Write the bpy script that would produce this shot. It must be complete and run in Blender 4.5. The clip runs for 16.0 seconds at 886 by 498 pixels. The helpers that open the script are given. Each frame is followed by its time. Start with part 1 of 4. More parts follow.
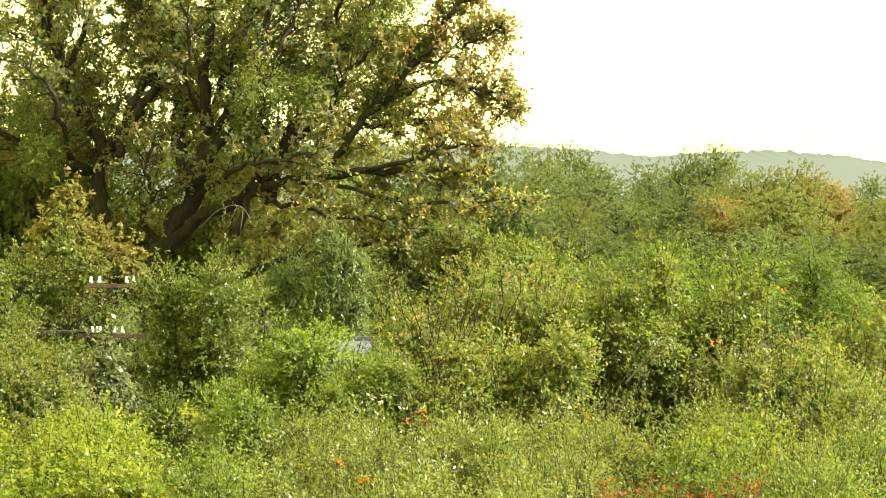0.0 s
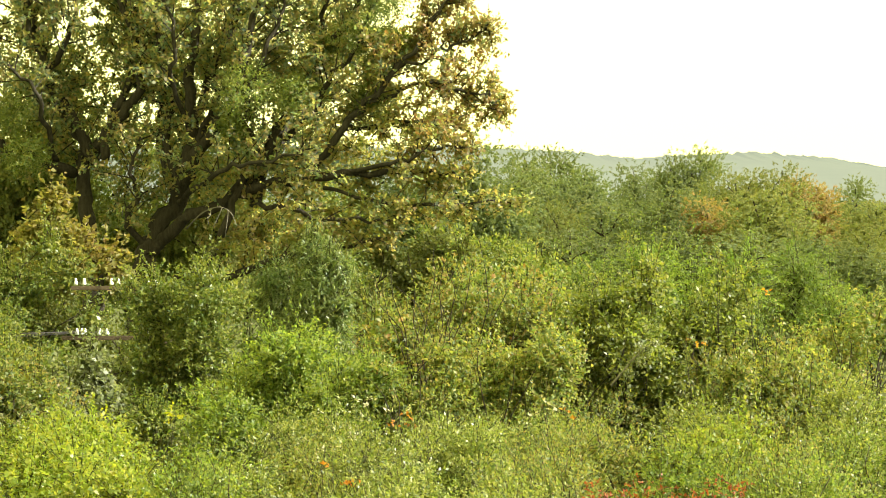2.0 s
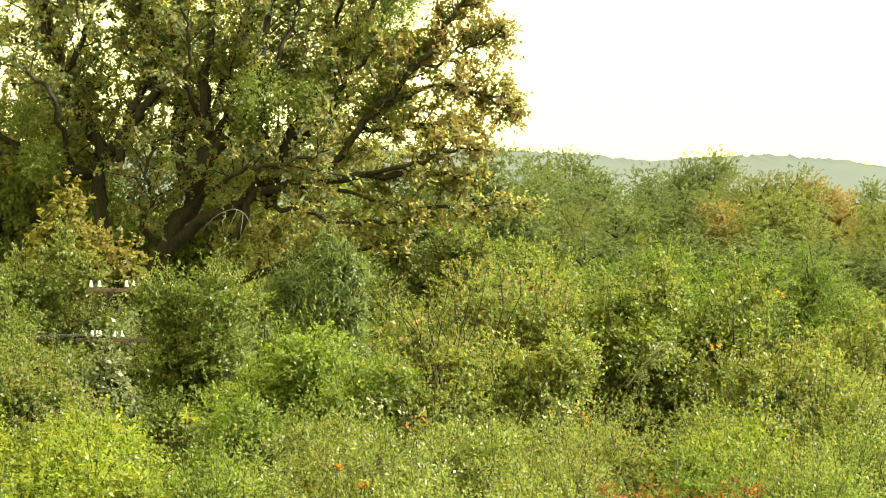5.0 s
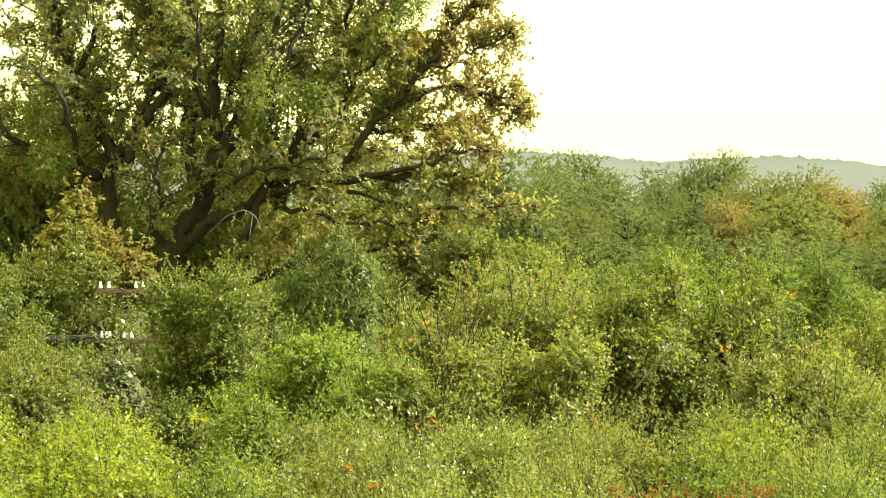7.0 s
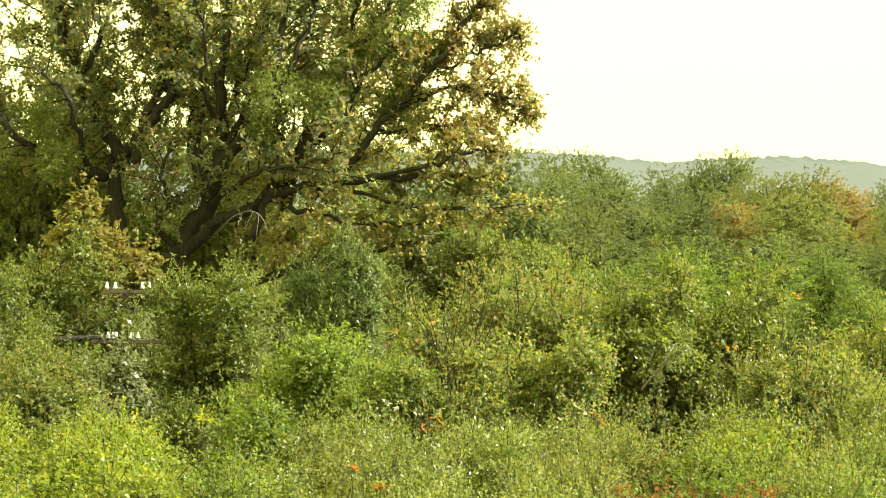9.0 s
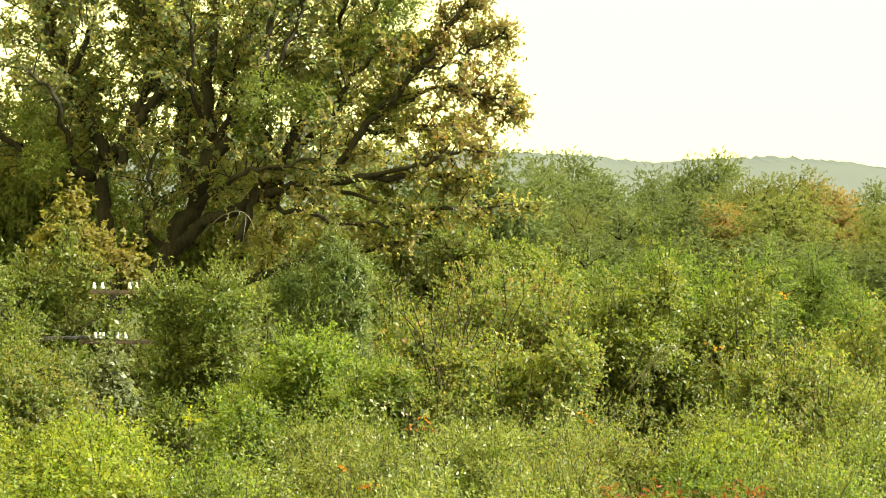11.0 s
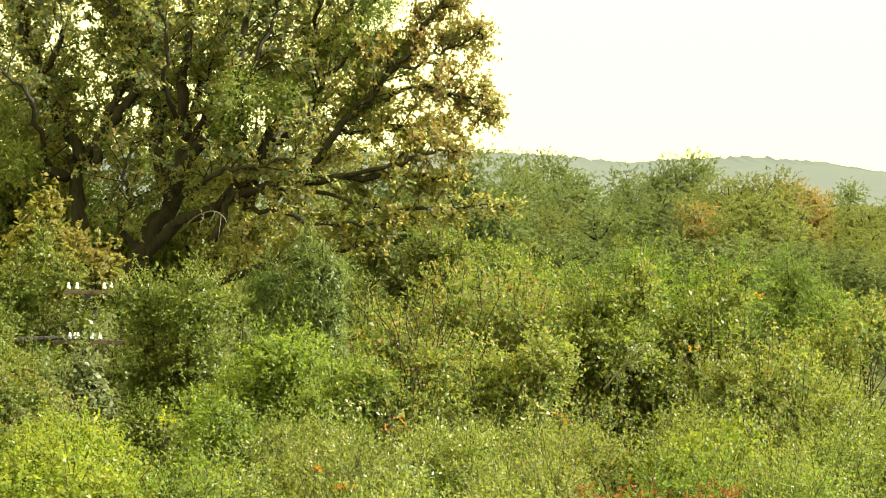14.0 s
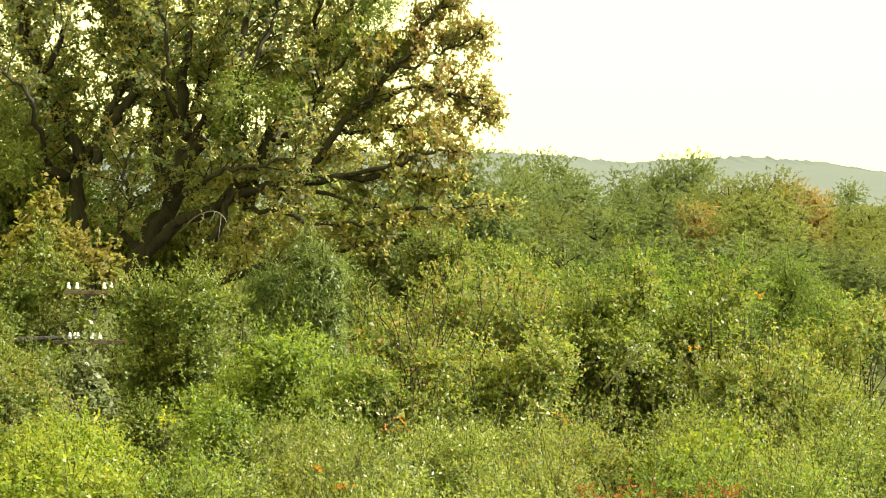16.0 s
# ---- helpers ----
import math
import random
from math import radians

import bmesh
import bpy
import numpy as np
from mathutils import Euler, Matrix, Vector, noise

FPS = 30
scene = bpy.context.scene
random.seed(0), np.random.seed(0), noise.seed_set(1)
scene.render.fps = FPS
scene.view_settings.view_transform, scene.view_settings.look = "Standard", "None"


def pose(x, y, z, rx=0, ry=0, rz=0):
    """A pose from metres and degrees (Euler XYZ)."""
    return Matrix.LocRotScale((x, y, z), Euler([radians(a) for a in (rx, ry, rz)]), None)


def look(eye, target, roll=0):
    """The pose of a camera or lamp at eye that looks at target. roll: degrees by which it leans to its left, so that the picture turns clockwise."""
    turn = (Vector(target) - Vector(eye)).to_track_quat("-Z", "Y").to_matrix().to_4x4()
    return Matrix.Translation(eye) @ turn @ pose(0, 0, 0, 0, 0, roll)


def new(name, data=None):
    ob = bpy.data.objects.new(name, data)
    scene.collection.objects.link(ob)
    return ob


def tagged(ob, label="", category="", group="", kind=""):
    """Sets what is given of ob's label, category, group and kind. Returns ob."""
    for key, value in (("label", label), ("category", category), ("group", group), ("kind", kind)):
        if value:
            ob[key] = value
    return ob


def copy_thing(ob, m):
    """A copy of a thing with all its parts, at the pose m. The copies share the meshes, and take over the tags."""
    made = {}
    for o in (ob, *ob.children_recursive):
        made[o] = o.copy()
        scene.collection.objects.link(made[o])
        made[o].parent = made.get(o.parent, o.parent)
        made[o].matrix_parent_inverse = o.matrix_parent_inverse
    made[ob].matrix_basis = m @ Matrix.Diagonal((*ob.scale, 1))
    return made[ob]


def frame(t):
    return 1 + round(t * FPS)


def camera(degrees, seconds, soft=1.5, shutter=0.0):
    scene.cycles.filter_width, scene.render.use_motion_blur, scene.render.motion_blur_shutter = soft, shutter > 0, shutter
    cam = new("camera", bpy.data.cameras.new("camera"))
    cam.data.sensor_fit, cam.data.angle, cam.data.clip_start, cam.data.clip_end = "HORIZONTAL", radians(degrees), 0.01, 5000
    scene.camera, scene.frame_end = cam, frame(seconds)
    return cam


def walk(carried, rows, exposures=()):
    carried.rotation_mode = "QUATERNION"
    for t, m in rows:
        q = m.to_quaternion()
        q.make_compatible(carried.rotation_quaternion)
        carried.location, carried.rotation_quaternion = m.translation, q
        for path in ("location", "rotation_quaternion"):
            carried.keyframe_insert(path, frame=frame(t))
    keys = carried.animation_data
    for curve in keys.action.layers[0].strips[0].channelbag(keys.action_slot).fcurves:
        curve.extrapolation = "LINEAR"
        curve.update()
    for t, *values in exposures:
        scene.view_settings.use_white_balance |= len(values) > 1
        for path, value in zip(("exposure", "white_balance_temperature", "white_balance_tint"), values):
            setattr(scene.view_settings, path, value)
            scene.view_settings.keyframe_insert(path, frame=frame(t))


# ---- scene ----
# ---- camera: held by hand on a high bank, long lens, slow drift ----
EYE = 6.5
cam = camera(24.0, 16.0, soft=1.0)
walk(cam, [
    (0, pose(0, 0, EYE, 88.346, 0, 0.597)),
    (0.5, pose(0, 0, EYE, 88.369, 0, 0.382)),
    (1, pose(0, 0, EYE, 88.377, 0, 0.267)),
    (1.5, pose(0, 0, EYE, 88.388, 0, 0.207)),
    (2, pose(0, 0, EYE, 88.396, 0, 0.193)),
    (2.5, pose(0, 0, EYE, 88.408, 0, 0.241)),
    (3, pose(0, 0, EYE, 88.419, 0, 0.281)),
    (3.5, pose(0, 0, EYE, 88.434, 0, 0.364)),
    (4, pose(0, 0, EYE, 88.442, 0, 0.447)),
    (6.5, pose(0, 0, EYE, 88.489, 0, 0.786)),
    (7, pose(0, 0, EYE, 88.492, 0, 0.851)),
    (7.5, pose(0, 0, EYE, 88.495, 0, 0.949)),
    (8, pose(0, 0, EYE, 88.498, 0, 1.014)),
    (8.5, pose(0, 0, EYE, 88.504, 0, 1.047)),
    (9, pose(0, 0, EYE, 88.506, 0, 1.024)),
    (10.3, pose(0, 0, EYE, 88.509, 0, 0.885)),
    (11.3, pose(0, 0, EYE, 88.509, 0, 0.497)),
    (11.5, pose(0, 0, EYE, 88.509, 0, 0.336)),
    (12, pose(0, 0, EYE, 88.509, 0, 0.051)),
    (12.5, pose(0, 0, EYE, 88.509, 0, 0.000)),
    (13, pose(0, 0, EYE, 88.509, 0, 0.000)),
    (16, pose(0, 0, EYE, 88.509, 0, 0.000)),
], exposures=[(0, 0.28), (3.5, 0.27), (7.5, 0.23), (9, 0.2), (12.5, 0.18), (16, 0.2)])

# ---- light: hazy autumn sun, high to the right and a little behind ----
SUN_EL, SUN_AZ = 39.0, 104.0      # degrees above the horizon; degrees from +Y towards +X
SKY_STRENGTH, SUN_STRENGTH = 1.0, 12.5
CLEAR_SKY = 0.12
VEIL = (2.4, 2.33, 0.91, 1)      # colour of the hazy cloud


def build_light():
    world = bpy.data.worlds.new("hazy_sky")
    scene.world = world
    world.use_nodes = True
    nt = world.node_tree
    sky = nt.nodes.new("ShaderNodeTexSky")
    sky.sky_type = "NISHITA"
    sky.sun_disc = False
    sky.sun_elevation, sky.sun_rotation = radians(SUN_EL), radians(SUN_AZ)
    sky.dust_density, sky.air_density, sky.ozone_density = 2.0, 1.0, 1.0
    grey = nt.nodes.new("ShaderNodeHueSaturation")
    grey.inputs["Saturation"].default_value = 0.25
    grey.inputs["Value"].default_value = CLEAR_SKY
    veil = nt.nodes.new("ShaderNodeMix")          # thin even cloud and haze over the clear sky
    veil.data_type, veil.blend_type = "RGBA", "MIX"
    veil.inputs[0].default_value = 0.86
    veil.inputs[7].default_value = VEIL
    back = nt.nodes["Background"]
    back.inputs["Strength"].default_value = SKY_STRENGTH
    nt.links.new(sky.outputs[0], grey.inputs["Color"])
    nt.links.new(grey.outputs[0], veil.inputs[6])
    nt.links.new(veil.outputs[2], back.inputs["Color"])
    lamp = bpy.data.lights.new("sun", "SUN")
    lamp.energy, lamp.angle, lamp.color = SUN_STRENGTH, radians(1.2), (1.0, 0.95, 0.82)
    ob = new("sun", lamp)
    e, a = radians(SUN_EL), radians(SUN_AZ)
    way = Vector((math.sin(a) * math.cos(e), math.cos(a) * math.cos(e), math.sin(e)))
    ob.matrix_world = look(way * 60, (0, 0, 0))


build_light()


# ---- materials ----
def material(name):
    m = bpy.data.materials.new(name)
    m.use_nodes = True
    nt = m.node_tree
    return m, nt, nt.nodes["Principled BSDF"], nt.nodes["Material Output"]


def ramp_node(nt, stops):
    r = nt.nodes.new("ShaderNodeValToRGB")
    els = r.color_ramp.elements
    while len(els) < len(stops):
        els.new(0.5)
    for el, (pos, col) in zip(els, stops):
        el.position, el.color = pos, (*col, 1)
    return r


def noise_node(nt, scale, detail=3.0, rough=0.55):
    n = nt.nodes.new("ShaderNodeTexNoise")
    n.inputs["Scale"].default_value, n.inputs["Detail"].default_value = scale, detail
    n.inputs["Roughness"].default_value = rough
    tc = nt.nodes.new("ShaderNodeTexCoord")
    nt.links.new(tc.outputs["Object"], n.inputs["Vector"])
    return n


def leaf_material(name, colours, gloss=0.38, glow=0.4, patch=0.9, spec=0.5):
    """Leaves: each one takes its own colour out of the range, with larger drifts of hue; light passes through."""
    m, nt, p, out = material(name)
    geo = nt.nodes.new("ShaderNodeNewGeometry")
    k = len(colours)
    ramp = ramp_node(nt, [(i / (k - 1), c) for i, c in enumerate(colours)])
    nt.links.new(geo.outputs["Random Per Island"], ramp.inputs[0])
    drift = noise_node(nt, patch, 2.0)
    span = nt.nodes.new("ShaderNodeMapRange")
    span.inputs[1].default_value, span.inputs[2].default_value = 0.3, 0.7
    span.inputs[3].default_value, span.inputs[4].default_value = 0.484, 0.516
    nt.links.new(drift.outputs[0], span.inputs[0])
    hs = nt.nodes.new("ShaderNodeHueSaturation")
    nt.links.new(span.outputs[0], hs.inputs["Hue"])
    nt.links.new(ramp.outputs[0], hs.inputs["Color"])
    own = nt.nodes.new("ShaderNodeObjectInfo")     # no two plants are quite alike
    tone = nt.nodes.new("ShaderNodeMapRange")
    tone.inputs[3].default_value, tone.inputs[4].default_value = 0.84, 1.14
    nt.links.new(own.outputs["Random"], tone.inputs[0])
    nt.links.new(tone.outputs[0], hs.inputs["Value"])
    nt.links.new(hs.outputs[0], p.inputs["Base Color"])
    p.inputs["Roughness"].default_value = gloss
    p.inputs["Specular IOR Level"].default_value = spec
    thin = nt.nodes.new("ShaderNodeBsdfTranslucent")
    bright = nt.nodes.new("ShaderNodeMix")
    bright.data_type, bright.blend_type = "RGBA", "MULTIPLY"
    bright.inputs[0].default_value = 1.0
    bright.inputs[7].default_value = (2.3, 2.3, 1.0, 1)
    nt.links.new(hs.outputs[0], bright.inputs[6])
    nt.links.new(bright.outputs[2], thin.inputs["Color"])
    mix = nt.nodes.new("ShaderNodeMixShader")
    mix.inputs[0].default_value = glow
    nt.links.new(p.outputs[0], mix.inputs[1])
    nt.links.new(thin.outputs[0], mix.inputs[2])
    nt.links.new(mix.outputs[0], out.inputs["Surface"])
    return m


def rough_material(name, dark, light, scale, rough=0.85, bump=0.4, stretch=None, metal=0.0):
    m, nt, p, out = material(name)
    n1, n2 = noise_node(nt, scale, 5.0), noise_node(nt, scale * 7, 3.0)
    if stretch:
        tc, mp = nt.nodes.new("ShaderNodeTexCoord"), nt.nodes.new("ShaderNodeMapping")
        mp.inputs["Scale"].default_value = stretch
        nt.links.new(tc.outputs["Object"], mp.inputs["Vector"])
        for n in (n1, n2):
            nt.links.new(mp.outputs[0], n.inputs["Vector"])
    add = nt.nodes.new("ShaderNodeMath")
    add.operation = "MULTIPLY_ADD"
    add.inputs[1].default_value, add.inputs[2].default_value = 0.45, 0.0
    nt.links.new(n2.outputs[0], add.inputs[0])
    tot = nt.nodes.new("ShaderNodeMath")
    nt.links.new(n1.outputs[0], tot.inputs[0])
    nt.links.new(add.outputs[0], tot.inputs[1])
    ramp = ramp_node(nt, [(0.45, dark), (0.95, light)])
    nt.links.new(tot.outputs[0], ramp.inputs[0])
    nt.links.new(ramp.outputs[0], p.inputs["Base Color"])
    b = nt.nodes.new("ShaderNodeBump")
    b.inputs["Strength"].default_value, b.inputs["Distance"].default_value = bump, 0.05
    nt.links.new(tot.outputs[0], b.inputs["Height"])
    nt.links.new(b.outputs[0], p.inputs["Normal"])
    p.inputs["Roughness"].default_value, p.inputs["Metallic"].default_value = rough, metal
    p.inputs["Specular IOR Level"].default_value = 0.12 if rough > 0.7 else 0.5
    return m


# oak leaves: blue raised in the colours to imitate a thin veil of haze
OAK_LEAF = leaf_material("oak_leaf", [(0.071, 0.11, 0.0938), (0.113, 0.155, 0.108), (0.164, 0.192, 0.122), (0.207, 0.201, 0.122), (0.242, 0.185, 0.135)], 0.42, 0.66, 0.5, 0.35)
OAK_GOLD = leaf_material("oak_leaf_turning", [(0.133, 0.158, 0.0795), (0.187, 0.193, 0.0907), (0.229, 0.203, 0.0964), (0.247, 0.186, 0.102)], 0.42, 0.64, 0.6, 0.35)
OAK_RUST = leaf_material("oak_leaf_rusty", [(0.147, 0.157, 0.063), (0.197, 0.169, 0.0678), (0.237, 0.169, 0.0727), (0.237, 0.137, 0.0727)], 0.5, 0.45, 0.6, 0.35)
PLUM_LEAF = leaf_material("plum_leaf", [(0.0647, 0.0987, 0.0392), (0.109, 0.151, 0.0457), (0.154, 0.181, 0.0491), (0.189, 0.192, 0.0525), (0.198, 0.156, 0.0595)], 0.5, 0.48, 0.7, 0.5)
GREEN_LEAF = leaf_material("fresh_green_leaf", [(0.0661, 0.106, 0.0295), (0.11, 0.159, 0.0372), (0.154, 0.196, 0.0396), (0.193, 0.212, 0.045)], 0.5, 0.48, 0.8, 0.5)
DARK_LEAF = leaf_material("dark_green_leaf", [(0.0598, 0.093, 0.0268), (0.0941, 0.128, 0.0317), (0.137, 0.163, 0.0391), (0.198, 0.2, 0.058)], 0.45, 0.4, 0.8, 0.4)
PEAR_LEAF = leaf_material("pear_leaf", [(0.059, 0.0826, 0.026), (0.0952, 0.122, 0.03), (0.136, 0.156, 0.034), (0.171, 0.171, 0.04)], 0.48, 0.46, 0.8, 0.55)
THICKET_LEAF = leaf_material("thicket_leaf", [(0.057, 0.0892, 0.0259), (0.0972, 0.132, 0.0288), (0.148, 0.178, 0.0374), (0.189, 0.205, 0.0574), (0.232, 0.244, 0.0884)], 0.42, 0.42, 1.1, 0.75)
LIME_LEAF = leaf_material("lime_leaf", [(0.0938, 0.137, 0.03), (0.141, 0.183, 0.035), (0.178, 0.205, 0.035), (0.206, 0.2, 0.0401)], 0.4, 0.48, 0.9, 0.4)
WILLOW_LEAF = leaf_material("willow_leaf", [(0.0739, 0.119, 0.0382), (0.107, 0.154, 0.0497), (0.147, 0.188, 0.0615), (0.213, 0.231, 0.0788)], 0.4, 0.34, 0.8)
MAPLE_LEAF = leaf_material("yellowed_maple_leaf", [(0.142, 0.149, 0.0458), (0.182, 0.175, 0.0549), (0.212, 0.186, 0.0629), (0.212, 0.16, 0.0629)], 0.5, 0.45, 0.9, 0.35)
ACACIA_LEAF = leaf_material("acacia_leaf", [(0.0693, 0.11, 0.0255), (0.0923, 0.137, 0.0287), (0.116, 0.16, 0.032), (0.139, 0.17, 0.0377)], 0.5, 0.45, 0.7, 0.35)
# leaves of the woods: distance haze is put into the colour as extra blue
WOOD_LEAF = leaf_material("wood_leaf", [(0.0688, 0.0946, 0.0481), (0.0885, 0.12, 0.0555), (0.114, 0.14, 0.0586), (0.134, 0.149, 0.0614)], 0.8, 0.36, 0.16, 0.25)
WOOD_OLIVE = leaf_material("olive_wood_leaf", [(0.0852, 0.107, 0.0432), (0.114, 0.137, 0.0472), (0.136, 0.152, 0.0492), (0.156, 0.152, 0.0512)], 0.8, 0.36, 0.16, 0.25)
WOOD_GOLD = leaf_material("golden_wood_leaf", [(0.126, 0.122, 0.0535), (0.172, 0.149, 0.0592), (0.217, 0.158, 0.0619), (0.235, 0.144, 0.0619)], 0.8, 0.36, 0.25, 0.25)
SILVER_LEAF = leaf_material("pale_olive_leaf", [(0.0837, 0.105, 0.0493), (0.121, 0.145, 0.0695), (0.158, 0.175, 0.0965), (0.205, 0.21, 0.151)], 0.45, 0.42, 0.9)
DRY_LEAF = leaf_material("dry_pale_leaf", [(0.24, 0.23, 0.16), (0.32, 0.31, 0.22), (0.42, 0.4, 0.31)], 0.45, 0.35, 0.9, 0.35)
YELLOW_LEAF = leaf_material("yellow_leaf", [(0.2, 0.22, 0.014), (0.26, 0.26, 0.016), (0.3, 0.28, 0.018)], 0.4, 0.48, 0.9, 0.4)
RED_LEAF = leaf_material("red_leaf", [(0.153, 0.0446, 0.0208), (0.217, 0.0594, 0.0234), (0.255, 0.0891, 0.026)], 0.42, 0.38, 0.9, 0.35)
ORANGE_LEAF = leaf_material("orange_leaf", [(0.312, 0.12, 0.016), (0.39, 0.168, 0.018), (0.442, 0.216, 0.02)], 0.42, 0.4, 0.9, 0.35)
BARK = rough_material("dark_bark", (0.018, 0.016, 0.012), (0.055, 0.049, 0.037), 5.0, 0.9, 0.7, (3, 3, 0.7))
TWIG = rough_material("twig_bark", (0.012, 0.01, 0.007), (0.042, 0.033, 0.023), 12.0, 0.8, 0.3)
DEAD = rough_material("dead_grey_twig", (0.09, 0.083, 0.07), (0.2, 0.185, 0.155), 12.0, 0.85, 0.3)
SOIL = rough_material("weedy_ground", (0.025, 0.032, 0.012), (0.075, 0.085, 0.03), 1.4, 0.95, 0.6)
POLE_WOOD = rough_material("weathered_pole_wood", (0.035, 0.026, 0.018), (0.11, 0.085, 0.06), 6.0, 0.85, 0.4, (1, 1, 1))
STEEL = rough_material("galvanised_steel", (0.1, 0.1, 0.1), (0.25, 0.25, 0.24), 9.0, 0.5, 0.1, None, 0.7)
BALLAST = rough_material("ballast_stone", (0.1, 0.095, 0.085), (0.28, 0.26, 0.24), 9.0, 0.95, 0.9)
PORCELAIN = rough_material("white_porcelain", (0.72, 0.76, 0.76), (0.84, 0.87, 0.86), 20.0, 0.14, 0.02)
COACH_PAINT = rough_material("pale_coach_paint", (0.06, 0.068, 0.08), (0.1, 0.11, 0.125), 2.0, 0.75, 0.05)
COACH_ROOF = rough_material("light_grey_roof", (0.05, 0.056, 0.065), (0.09, 0.1, 0.115), 1.2, 0.8, 0.1)
DARK_GLASS = rough_material("dark_glass", (0.015, 0.018, 0.02), (0.03, 0.034, 0.036), 2.0, 0.08, 0.0)
BLACK_IRON = rough_material("black_iron", (0.015, 0.015, 0.015), (0.05, 0.045, 0.04), 6.0, 0.7, 0.3, None, 0.4)


def hill_material():
    """Wooded hill more than two kilometres off, a plain backdrop; a pale glow stands in for the haze."""
    m, nt, p, out = material("wooded_hill_haze_glow")
    n = noise_node(nt, 0.03, 6.0, 0.65)
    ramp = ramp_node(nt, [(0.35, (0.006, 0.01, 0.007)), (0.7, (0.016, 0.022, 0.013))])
    nt.links.new(n.outputs[0], ramp.inputs[0])
    nt.links.new(ramp.outputs[0], p.inputs["Base Color"])
    p.inputs["Roughness"].default_value = 0.95
    # haze imitated by an even grey-green emission over near-black woods
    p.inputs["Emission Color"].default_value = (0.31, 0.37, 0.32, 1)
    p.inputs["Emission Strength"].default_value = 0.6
    return m


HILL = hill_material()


# ---- building blocks ----
def part(name, data, mat, parent, label=""):
    """One mesh object under a thing or a part. data: a bmesh or a finished mesh."""
    if isinstance(data, bmesh.types.BMesh):
        me = bpy.data.meshes.new(name)
        data.to_mesh(me)
        data.free()
    else:
        me = data
    if mat and not me.materials:
        me.materials.append(mat)
    ob = new(name, me)
    ob.parent = parent
    return tagged(ob, label) if label else ob


def thing(name, at, label, category, group=""):
    ob = new(name)
    ob.matrix_basis = Matrix.Translation(at)
    ob.empty_display_size = 0.3
    return tagged(ob, label, category, group)


def quad_mesh(name, quads, mat, smooth=False):
    """A mesh of loose four-cornered faces: quads is an array of n x 4 x 3."""
    n = len(quads)
    me = bpy.data.meshes.new(name)
    me.vertices.add(n * 4)
    me.vertices.foreach_set("co", np.ascontiguousarray(quads, dtype=np.float32).ravel())
    me.loops.add(n * 4)
    me.loops.foreach_set("vertex_index", np.arange(n * 4, dtype=np.int32))
    me.polygons.add(n)
    me.polygons.foreach_set("loop_start", np.arange(0, n * 4, 4, dtype=np.int32))
    me.polygons.foreach_set("loop_total", np.full(n, 4, dtype=np.int32))
    me.update(calc_edges=True)
    me.materials.append(mat)
    return me


def unit(a):
    return a / np.maximum(np.linalg.norm(a, axis=-1, keepdims=True), 1e-6)


def leaf_quads(rng, p, d, up, length, width):
    """Leaves folded along the midrib, with a drooping tip."""
    side = unit(np.cross(d, up))
    nrm = np.cross(side, d)
    l, w = length[:, None], width[:, None]
    fold = rng.uniform(0.05, 0.3, (len(p), 1))
    a = p
    b = p + d * l * 0.42 + side * w * 0.5 + nrm * w * fold
    c = p + d * l - nrm * l * rng.uniform(0.0, 0.25, (len(p), 1))
    e = p + d * l * 0.42 - side * w * 0.5 + nrm * w * fold
    return np.stack([a, b, c, e], 1)


def twig_quads(a, b, ra, rb):
    """Thin three-sided twigs from a to b."""
    d = unit(b - a)
    ref = np.where(np.abs(d[:, 2:3]) > 0.9, np.array([[1.0, 0, 0]]), np.array([[0, 0, 1.0]]))
    u = unit(np.cross(d, ref))
    v = np.cross(d, u)
    ring = []
    for k in range(3):
        o = math.cos(k * 2.0944) * u + math.sin(k * 2.0944) * v
        ring.append((a + o * ra, b + o * rb))
    return np.concatenate([np.stack([ring[k][0], ring[(k + 1) % 3][0], ring[(k + 1) % 3][1], ring[k][1]], 1) for k in range(3)])


def sprigs(rng, start, way, length, per, leaf, droop=0.25, spread=0.85, lift=0.35, slim=0.5, keep=1.0, bare=0.5, face=0.4):
    """Leaves and twigs of many sprigs at once: leaves stand alternately along each bent twig."""
    n = len(start)
    s = (np.arange(per) + 0.6) / per
    s = np.clip(s[None, :] + rng.uniform(-0.4, 0.4, (n, per)) / per, 0.05, 1.0)
    down = np.array([0, 0, -1.0])
    pos = start[:, None] + way[:, None] * (length[:, None] * s)[..., None] + down * (length[:, None] * droop * s ** 2)[..., None]
    rnd = unit(rng.normal(size=(n, per, 3)))
    d = unit(way[:, None] * (0.6 * (1 - face)) + rnd * spread + np.array([0, 0, lift]))
    up = unit(np.array([0, 0, 1.0 - face]) + way[:, None] * face + rng.normal(size=(n, per, 3)) * (0.5 - 0.25 * face))
    size = leaf * rng.uniform(0.65, 1.3, (n, per))
    ok = rng.random((n, per)) < keep
    quads = leaf_quads(rng, pos[ok], d[ok], up[ok], size[ok], size[ok] * slim * rng.uniform(0.8, 1.2, ok.sum()))
    show = rng.random(n) < bare
    start, way, length = start[show], way[show], length[show]
    mid = start + way * length[:, None] * 0.55 + down * (length * droop * 0.3)[:, None]
    end = start + way * length[:, None] + down * (length * droop)[:, None]
    r = leaf * 0.055
    twigs = np.concatenate([twig_quads(start, mid, r * 1.6, r), twig_quads(mid, end, r, r * 0.5)])
    return quads, twigs


